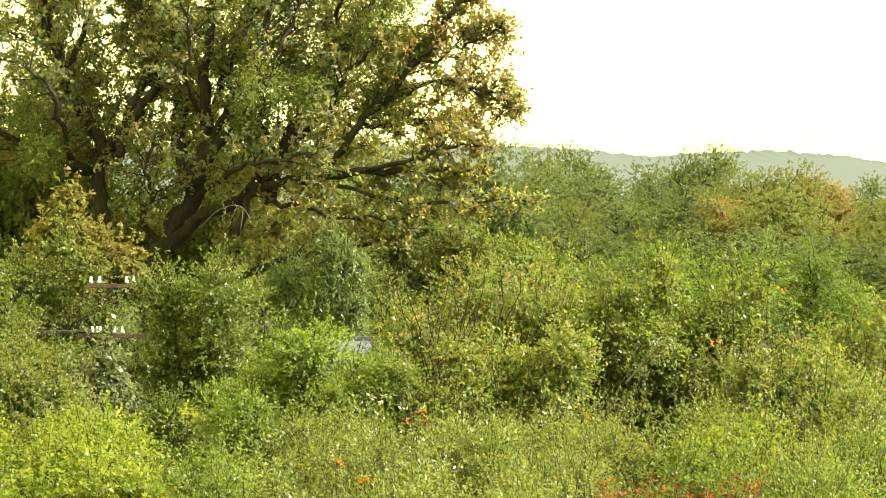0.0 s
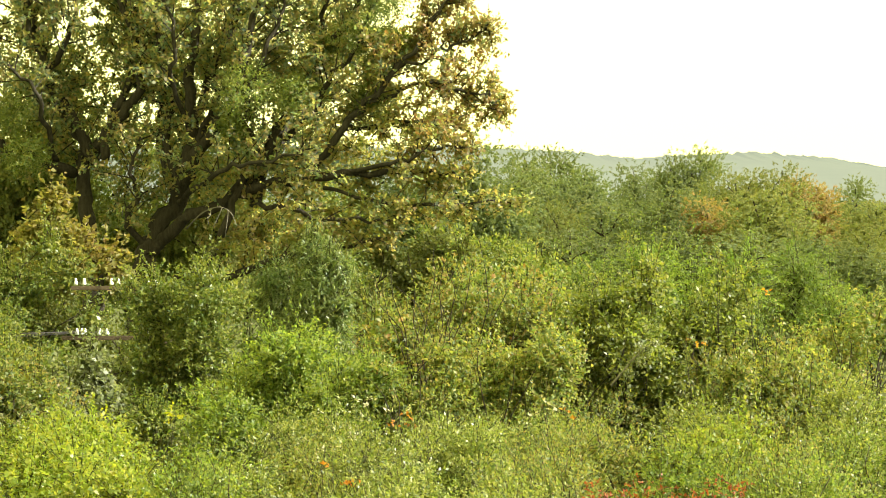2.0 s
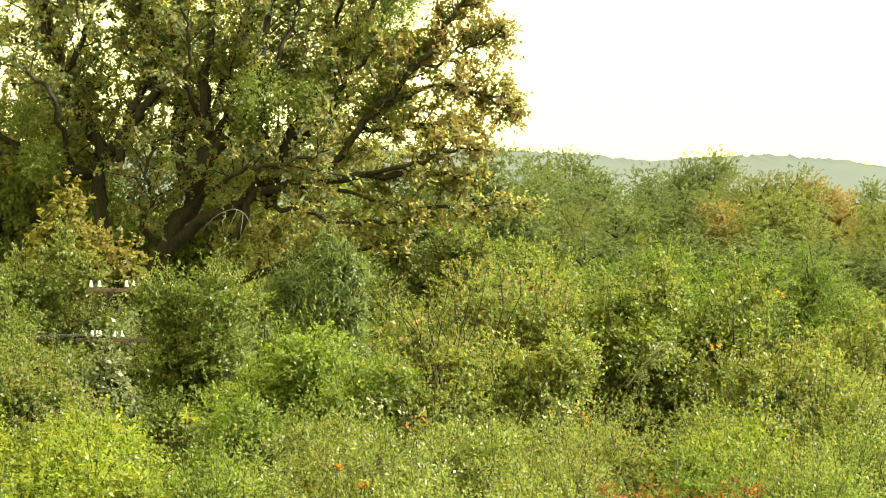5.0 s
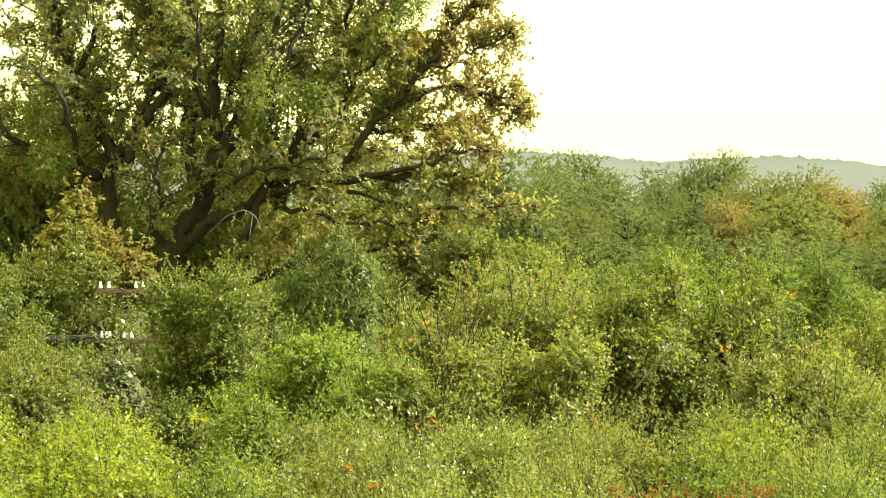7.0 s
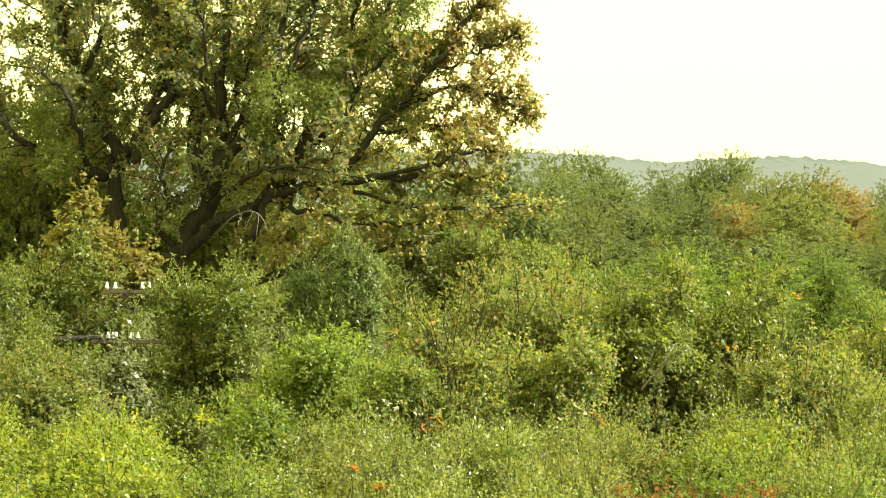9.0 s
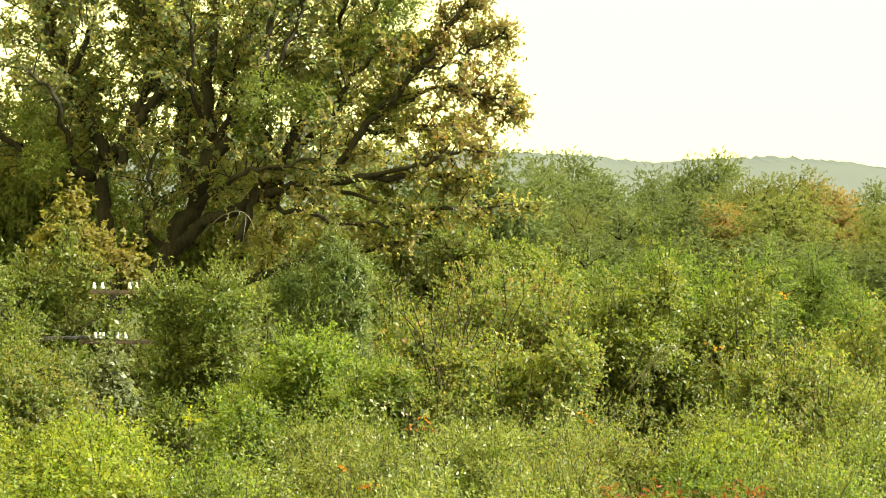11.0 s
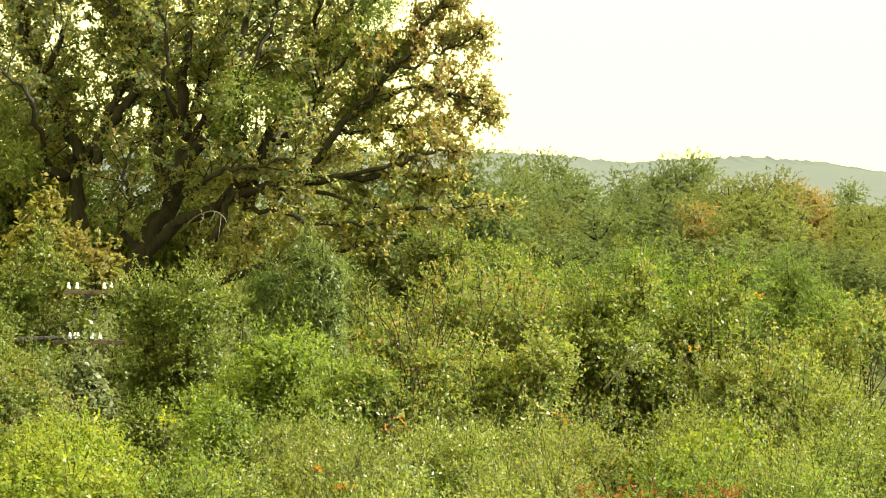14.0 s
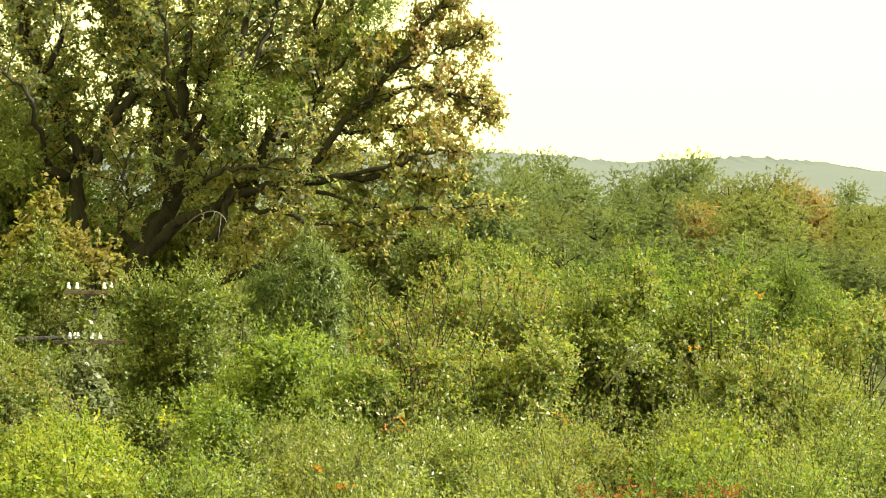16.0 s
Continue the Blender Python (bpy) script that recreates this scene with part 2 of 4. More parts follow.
def tube(points, radii, sides=7):
    """A bent, tapered stem through the points."""
    bm = bmesh.new()
    pts = [Vector(q) for q in points]
    rings = []
    for i, q in enumerate(pts):
        d = (pts[min(i + 1, len(pts) - 1)] - pts[max(i - 1, 0)]).normalized()
        ref = Vector((1, 0, 0)) if abs(d.x) < 0.8 else Vector((0, 1, 0))
        u = d.cross(ref).normalized()
        v = d.cross(u)
        rings.append([bm.verts.new(q + (u * math.cos(k * math.tau / sides) + v * math.sin(k * math.tau / sides)) * radii[i] * (1 + 0.12 * math.sin(k * 2.1 + i * 1.7))) for k in range(sides)])
    for r0, r1 in zip(rings, rings[1:]):
        for k in range(sides):
            f = bm.faces.new((r0[k], r0[(k + 1) % sides], r1[(k + 1) % sides], r1[k]))
            f.smooth = True
    bm.faces.new(rings[-1])
    bm.faces.new(rings[0][::-1])
    return bm


def bent(rng, a, b, steps=5, sag=0.0, wobble=0.06):
    """Points of a crooked branch from a to b; sag above 0 makes it leave steeply and then arch over."""
    a, b = np.array(a, float), np.array(b, float)
    length = np.linalg.norm(b - a)
    out = []
    for i in range(steps + 1):
        s = i / steps
        q = a + (b - a) * s
        q = q + np.array([0, 0, sag * length * math.sin(s * math.pi)])
        if 0 < i < steps:
            q = q + rng.normal(size=3) * wobble * length / math.sqrt(steps)
        out.append(q)
    return out


def crown_lobes(rng, centre, radii, count, size):
    """Centres and radii of the leafy masses that make up a crown, set unevenly inside an egg shape."""
    u = unit(rng.normal(size=(count, 3)))
    c = np.array(centre) + u * np.array(radii) * rng.uniform(0.25, 0.78, (count, 1))
    r = size * min(radii) * rng.uniform(0.65, 1.3, count)
    return c, r


def lobe_sprigs(rng, c, r, count, flat=0.8, rise=0.45):
    """Starts and directions of sprigs round the lobes, more on the larger ones."""
    w = r ** 2 / (r ** 2).sum()
    which = rng.choice(len(r), count, p=w)
    u = unit(rng.normal(size=(count, 3)))
    start = c[which] + u * np.array([1, 1, flat]) * (r[which] * rng.uniform(0.45, 1.0, count))[:, None]
    way = unit(u + rng.normal(size=(count, 3)) * 0.35 + np.array([0, 0, rise]))
    return start, way


def plant(name, at, height, radii, leafmat, label, category, group="", seed=1, low=0.35, lobes=9, size=0.44, count=900, per=11,
          leaf=0.06, slim=0.5, length=0.45, droop=0.2, lift=0.35, stems=3, stem_r=0.035, rise=0.45, trunk=False, keep=1.0, bark=None, extra=(), fan=0, bare=0.4, shoots=0.03, face=0.4, core=0):
    """A shrub or tree: stems or a trunk, a limb to each leafy mass, twigs and leaves. low: where the crown begins, as a part of the height."""
    rng = np.random.default_rng(seed)
    ob = thing(name, at, label, category, group)
    rz = height * (1 - low) / 2
    centre = (0, 0, height - rz)
    c, r = crown_lobes(rng, centre, (radii[0], radii[1], rz), lobes, size)
    bark = bark or TWIG
    feet = []
    if trunk:
        top = (rng.normal() * 0.1 * radii[0], rng.normal() * 0.1 * radii[1], height * 0.7)
        pts = bent(rng, (0, 0, -0.1), top, 7, 0, 0.05)
        part("trunk", tube(pts, [stem_r * (1.2 - 1.05 * i / 7) for i in range(8)], 8), BARK, ob)
        feet = pts
    else:
        for k in range(stems):
            a = rng.uniform(0, math.tau)
            b = (math.cos(a) * radii[0] * 0.4, math.sin(a) * radii[1] * 0.4, height * rng.uniform(0.5, 0.75))
            pts = bent(rng, (math.cos(a) * 0.12, math.sin(a) * 0.12, -0.1), b, 5, 0, 0.08)
            part("stem", tube(pts, [stem_r * (1.1 - 0.8 * i / 5) for i in range(6)], 6), bark, ob)
            feet += pts[1:]
    feet = np.array(feet)
    for k in range(lobes):
        gap = np.linalg.norm(feet - c[k], axis=1) + np.maximum(0, feet[:, 2] - c[k][2] + 0.2) * 2
        a = feet[int(np.argmin(gap))]
        tip = c[k] + np.array([0, 0, r[k] * 0.5])
        pts = bent(rng, a, tip, 4, 0.08, 0.08)
        part("limb", tube(pts, [stem_r * (0.55 - 0.11 * i) for i in range(5)], 5), bark, ob)
    start, way = lobe_sprigs(rng, c, r, count, 0.85, rise)
    quads, twigs = sprigs(rng, start, way, length * rng.uniform(0.6, 1.35, count), per, leaf, droop, 0.85, lift, slim, keep, bare, face)
    if core:
        which = rng.integers(0, lobes, core)
        u = unit(rng.normal(size=(core, 3)))
        q0, _ = sprigs(rng, c[which] + u * (r[which] * rng.uniform(0.05, 0.45, core))[:, None], u, length * rng.uniform(0.3, 0.7, core), 9, leaf * 1.25, droop, 0.85, 0.0, 0.7, 1.0, 0.0, face)
        quads = np.concatenate([quads, q0])
    k = int(count * shoots)
    if k:
        which = rng.integers(0, lobes, k)
        s0 = c[which] + rng.normal(size=(k, 3)) * (r[which] * 0.3)[:, None] + np.array([0, 0, 0.5]) * r[which][:, None]
        w0 = unit(rng.normal(size=(k, 3)) * 0.28 + np.array([0, 0, 1.0]) + (c[which] - np.array(centre)) * np.array([0.25, 0.25, 0]))
        q0, t0 = sprigs(rng, s0, w0, length * rng.uniform(1.3, 2.3, k), per + 5, leaf, 0.05, 0.8, 0.3, slim, 1.0, 1.0)
        quads, twigs = np.concatenate([quads, q0]), np.concatenate([twigs, t0])
    part("foliage", quad_mesh("foliage", quads, leafmat), None, ob)
    tagged(part("branchwork", quad_mesh("branchwork", twigs, bark), None, ob), kind="stuff")
    for k in range(fan):
        a = (k + 0.5) / fan * 2 - 1 + rng.uniform(-0.08, 0.08)
        foot = (0.12 * a, -radii[1] * 0.9, height * 0.42)
        tip = (radii[0] * 0.8 * a, -radii[1] * rng.uniform(0.95, 1.3), height * rng.uniform(0.72, 0.98) - 0.25 * abs(a) * height * 0.4)
        part("bare_twig", tube(bent(rng, foot, tip, 5, 0.05, 0.05), [0.014, 0.012, 0.01, 0.008, 0.006, 0.004], 5), TWIG, ob)
    for mat, share, pname in extra:
        k = max(1, int(count * share))
        s2, w2 = lobe_sprigs(rng, c, r * 1.04, k, 0.9, rise)
        q2, _ = sprigs(rng, s2, w2, length * rng.uniform(0.3, 0.7, k), 5, leaf * 1.15, droop, 0.85, lift, slim * 1.2)
        part(pname, quad_mesh(pname, q2, mat), None, ob)
    return ob


# ---- the large structure: ground and hill ----
def build_ground():
    xs = np.concatenate([np.linspace(-3500, -60, 12), np.linspace(-50, 50, 41), np.linspace(60, 3500, 12)])
    ys = np.concatenate([np.linspace(-2500, -20, 8), np.linspace(-15, 42, 24), [43.2, 44.2, 45.2, 45.8, 47, 48.2, 48.8, 49.8, 50.8], np.linspace(52, 180, 40), np.linspace(220, 4200, 14)])
    bm = bmesh.new()
    rows = []
    for y in ys:
        row = []
        for x in xs:
            z = 0.12 * noise.noise(Vector((x * 0.2, y * 0.2, 0)))
            cut = min(1.0, max(0.0, (3.6 - abs(y - 47)) / 2.2))
            row.append(bm.verts.new((x, y, z * (1 - cut) - 0.95 * cut)))
        rows.append(row)
    for a, b in zip(rows, rows[1:]):
        for i in range(len(xs) - 1):
            bm.faces.new((a[i], a[i + 1], b[i + 1], b[i])).smooth = True
    g = part("ground", bm, SOIL, None)
    tagged(g, "weedy ground under the thicket", "ground", kind="structure")


def build_hill():
    """Long wooded ridge, uneven with tree tops along its crest."""
    rng = np.random.default_rng(5)
    px = [-900, -500, 58.28, 146.37, 220.91, 268.35, 363.22, 444.53, 505.52, 546.18, 900]
    pz = [40, 60, 57.28, 53.22, 43.07, 48.48, 51.19, 45.77, 36.3, 29.53, 4]
    xs = np.arange(-760, 760, 2.0)
    ridge = np.interp(xs, px, pz)
    ridge = np.convolve(np.pad(ridge, 12, mode="edge"), np.ones(25) / 25, mode="valid")
    bm = bmesh.new()
    rows = []
    for j in range(14):
        s = j / 13
        y = 800 + 1700 * s
        row = []
        for i, x in enumerate(xs):
            wood = abs(noise.noise(Vector((x * 0.045, y * 0.05, 3.1)))) * 4 + abs(noise.noise(Vector((x * 0.3, y * 0.13, 7.7)))) * 6
            wood += rng.uniform(0, 1.6)
            row.append(bm.verts.new((x, y, -4 + (ridge[i] + 2.5) * s ** 1.7 + wood * (0.05 if j < 13 else 0.85))))
        rows.append(row)
    for a, b in zip(rows, rows[1:]):
        for i in range(len(xs) - 1):
            bm.faces.new((a[i], a[i + 1], b[i + 1], b[i])).smooth = True
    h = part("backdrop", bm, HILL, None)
    tagged(h, "wooded hill ridge with haze painted on as a pale glow", "hill", kind="structure")


build_ground()
build_hill()


# ---- railway in its shallow cutting ----
def box(bm, lo, hi, bevel=0.0):
    r = bmesh.ops.create_cube(bm, size=1.0)
    vs = r["verts"]
    for v in vs:
        v.co = Vector([(lo[k] + hi[k]) / 2 + v.co[k] * (hi[k] - lo[k]) for k in range(3)])
    if bevel:
        es = list({e for v in vs for e in v.link_edges})
        bmesh.ops.bevel(bm, geom=es, offset=bevel, segments=2, affect="EDGES")
    return bm


RAIL_Y, RAIL_Z = 47.0, -0.56


def build_track():
    ob = thing("railway_track", (0, RAIL_Y, -0.95), "single railway track on ballast behind the bushes", "railway track")
    bm = bmesh.new()
    prof = [(-1.9, -0.05), (-1.35, 0.2), (1.35, 0.2), (1.9, -0.05)]
    a = [bm.verts.new((-60, y, z)) for y, z in prof]
    b = [bm.verts.new((180, y, z)) for y, z in prof]
    for k in range(3):
        bm.faces.new((a[k], b[k], b[k + 1], a[k + 1]))
    part("ballast_bed", bm, BALLAST, ob)
    sleeper = bpy.data.meshes.new("sleeper")
    bm = box(bmesh.new(), (-0.12, -1.25, 0.1), (0.12, 1.25, 0.25), 0.01)
    bm.to_mesh(sleeper)
    bm.free()
    sleeper.materials.append(POLE_WOOD)
    for k in range(290):
        s = part("sleeper", sleeper, None, ob)
        s.location = (-24 + k * 0.6, 0, 0)
    for y in (-0.7525, 0.7525):
        bm = bmesh.new()
        box(bm, (-60, y - 0.065, 0.25), (180, y + 0.065, 0.27))
        box(bm, (-60, y - 0.01, 0.27), (180, y + 0.01, 0.35))
        box(bm, (-60, y - 0.035, 0.35), (180, y + 0.035, 0.39), 0.008)
        part("rail", bm, BLACK_IRON, ob)


def build_coach():
    """Pale rail coach that leaves behind the bushes; its origin is on the rails under its tail."""
    ob = thing("rail_coach", (-4.2, RAIL_Y, RAIL_Z + 0.02), "pale grey rail coach passing behind the bushes", "train")
    L, half = 11.0, 1.38
    bm = bmesh.new()
    box(bm, (0.0, -half, 0.85), (L, half, 2.95), 0.06)
    part("body", bm, COACH_PAINT, ob)
    bm = bmesh.new()
    rings = []
    for x in (-0.05, L + 0.05):
        ring = []
        for k in range(11):
            a = math.pi * k / 10
            ring.append(bm.verts.new((x, -math.cos(a) * (half + 0.03), 2.93 + 0.7 * math.sin(a) ** 0.8)))
        rings.append(ring)
    for k in range(10):
        bm.faces.new((rings[0][k], rings[0][k + 1], rings[1][k + 1], rings[1][k])).smooth = True
    bm.faces.new(rings[0])
    bm.faces.new(rings[1][::-1])
    roof = part("roof", bm, COACH_ROOF, ob)
    for k in range(4):
        bm = box(bmesh.new(), (1.6 + k * 2.6, -0.2, 3.58), (2.2 + k * 2.6, 0.2, 3.7), 0.03)
        part("vent", bm, COACH_ROOF, roof)
    for y in (-half - 0.012, half - 0.01):
        for k in range(6):
            bm = box(bmesh.new(), (0.7 + k * 1.7, y, 1.75), (1.9 + k * 1.7, y + 0.022, 2.6), 0.008)
            part("window", bm, DARK_GLASS, ob)
    bm = box(bmesh.new(), (0.3, -1.1, 0.62), (L - 0.3, 1.1, 0.84), 0.03)
    part("underframe", bm, BLACK_IRON, ob)
    for x in (1.6, 3.4, L - 3.4, L - 1.6):
        for y in (-0.75, 0.75):
            bm = bmesh.new()
            bmesh.ops.create_cone(bm, cap_ends=True, segments=24, radius1=0.44, radius2=0.42, depth=0.12,
                                  matrix=Matrix.Translation((x, y, 0.45)) @ Matrix.Rotation(math.pi / 2, 4, "X"))
            part("wheel", bm, BLACK_IRON, ob)
    return ob


# ---- telegraph pole ----
def lathe(bm, profile, at, sides=12):
    rings = [[bm.verts.new((at[0] + r * math.cos(k * math.tau / sides), at[1] + r * math.sin(k * math.tau / sides), at[2] + z)) for k in range(sides)] for r, z in profile]
    for r0, r1 in zip(rings, rings[1:]):
        for k in range(sides):
            bm.faces.new((r0[k], r0[(k + 1) % sides], r1[(k + 1) % sides], r1[k])).smooth = True
    bm.faces.new(rings[-1])
    bm.faces.new(rings[0][::-1])
    return bm


BELL = [(0.03, 0.0), (0.042, 0.0), (0.04, 0.03), (0.033, 0.05), (0.036, 0.06), (0.03, 0.075), (0.022, 0.085), (0.027, 0.1), (0.024, 0.118), (0.01, 0.128)]
UPPER = (-7.65, -5.6, 4.53)
LOWER = (-7.84, -5.85, 3.52)
PINS_UP = [-7.55, -7.38, -6.83, -6.69, -6.09, -5.93]
PINS_LOW = [-7.53, -7.43, -7.37, -7.08, -6.92, -6.08]


def build_pole():
    x0 = -5.74
    ob = thing("telegraph_pole", (x0, 42, 0), "old wooden telegraph pole with two crossarms and white insulators", "telegraph pole")
    bm = tube([(0, 0.13, -0.3), (0.01, 0.13, 1.5), (0, 0.13, 3.2), (0, 0.13, UPPER[2] + 0.12)], [0.12, 0.115, 0.105, 0.1], 12)
    part("pole", bm, POLE_WOOD, ob)
    bell = bpy.data.meshes.new("insulator")
    bm = lathe(bmesh.new(), BELL, (0, 0, 0))
    bm.to_mesh(bell)
    bm.free()
    bell.materials.append(PORCELAIN)
    for (xa, xb, z), pins in ((UPPER, PINS_UP), (LOWER, PINS_LOW)):
        bm = box(bmesh.new(), (xa - x0, -0.045, z - 0.035), (xb - x0, 0.04, z + 0.045), 0.01)
        arm = part("crossarm", bm, POLE_WOOD, ob, "weathered grey-brown wooden crossarm")
        for x in pins:
            pin = lathe(bmesh.new(), [(0.009, 0.0), (0.009, 0.07)], (x - x0, 0, z + 0.04), 6)
            part("pin", pin, STEEL, arm)
            i = part("insulator", bell, None, arm, "white porcelain insulator")
            i.location = (x - x0, 0, z + 0.075)
    # wires of the lower arm, sagging away to the next pole of the line
    for k, x in enumerate(PINS_LOW[:5]):
        a = Vector((x, 41.955, LOWER[2] + 0.14))
        b = Vector((-30 + k * 0.25, 36.0 + k * 0.3, LOWER[2] + 0.9 - 0.2 * k))
        pts = []
        for j in range(13):
            s = j / 12
            q = a.lerp(b, s)
            q.z -= 0.55 * 4 * s * (1 - s) * 0.5
            pts.append(q - a)
        wire = thing("telegraph_wire", a, "thin grey telegraph wire strung from the crossarm", "wire", "telegraph wires")
        part("wire", tube(pts, [0.0045] * 13, 5), BLACK_IRON, wire)


build_track()
coach = build_coach()
build_pole()


# ---- the old oak ----
def path(*pts):
    return [np.array(p, float) for p in pts]


def limb_points(pts, steps=4):
    """Rounds a bare line of a limb off into a bent one."""
    out = []
    n = len(pts)
    for i in range(n - 1):
        p0, p1, p2, p3 = pts[max(i - 1, 0)], pts[i], pts[i + 1], pts[min(i + 2, n - 1)]
        for k in range(steps):
            s = k / steps
            out.append(0.5 * (2 * p1 + (p2 - p0) * s + (2 * p0 - 5 * p1 + 4 * p2 - p3) * s ** 2 + (3 * p1 - p0 - 3 * p2 + p3) * s ** 3))
    out.append(pts[-1])
    return out


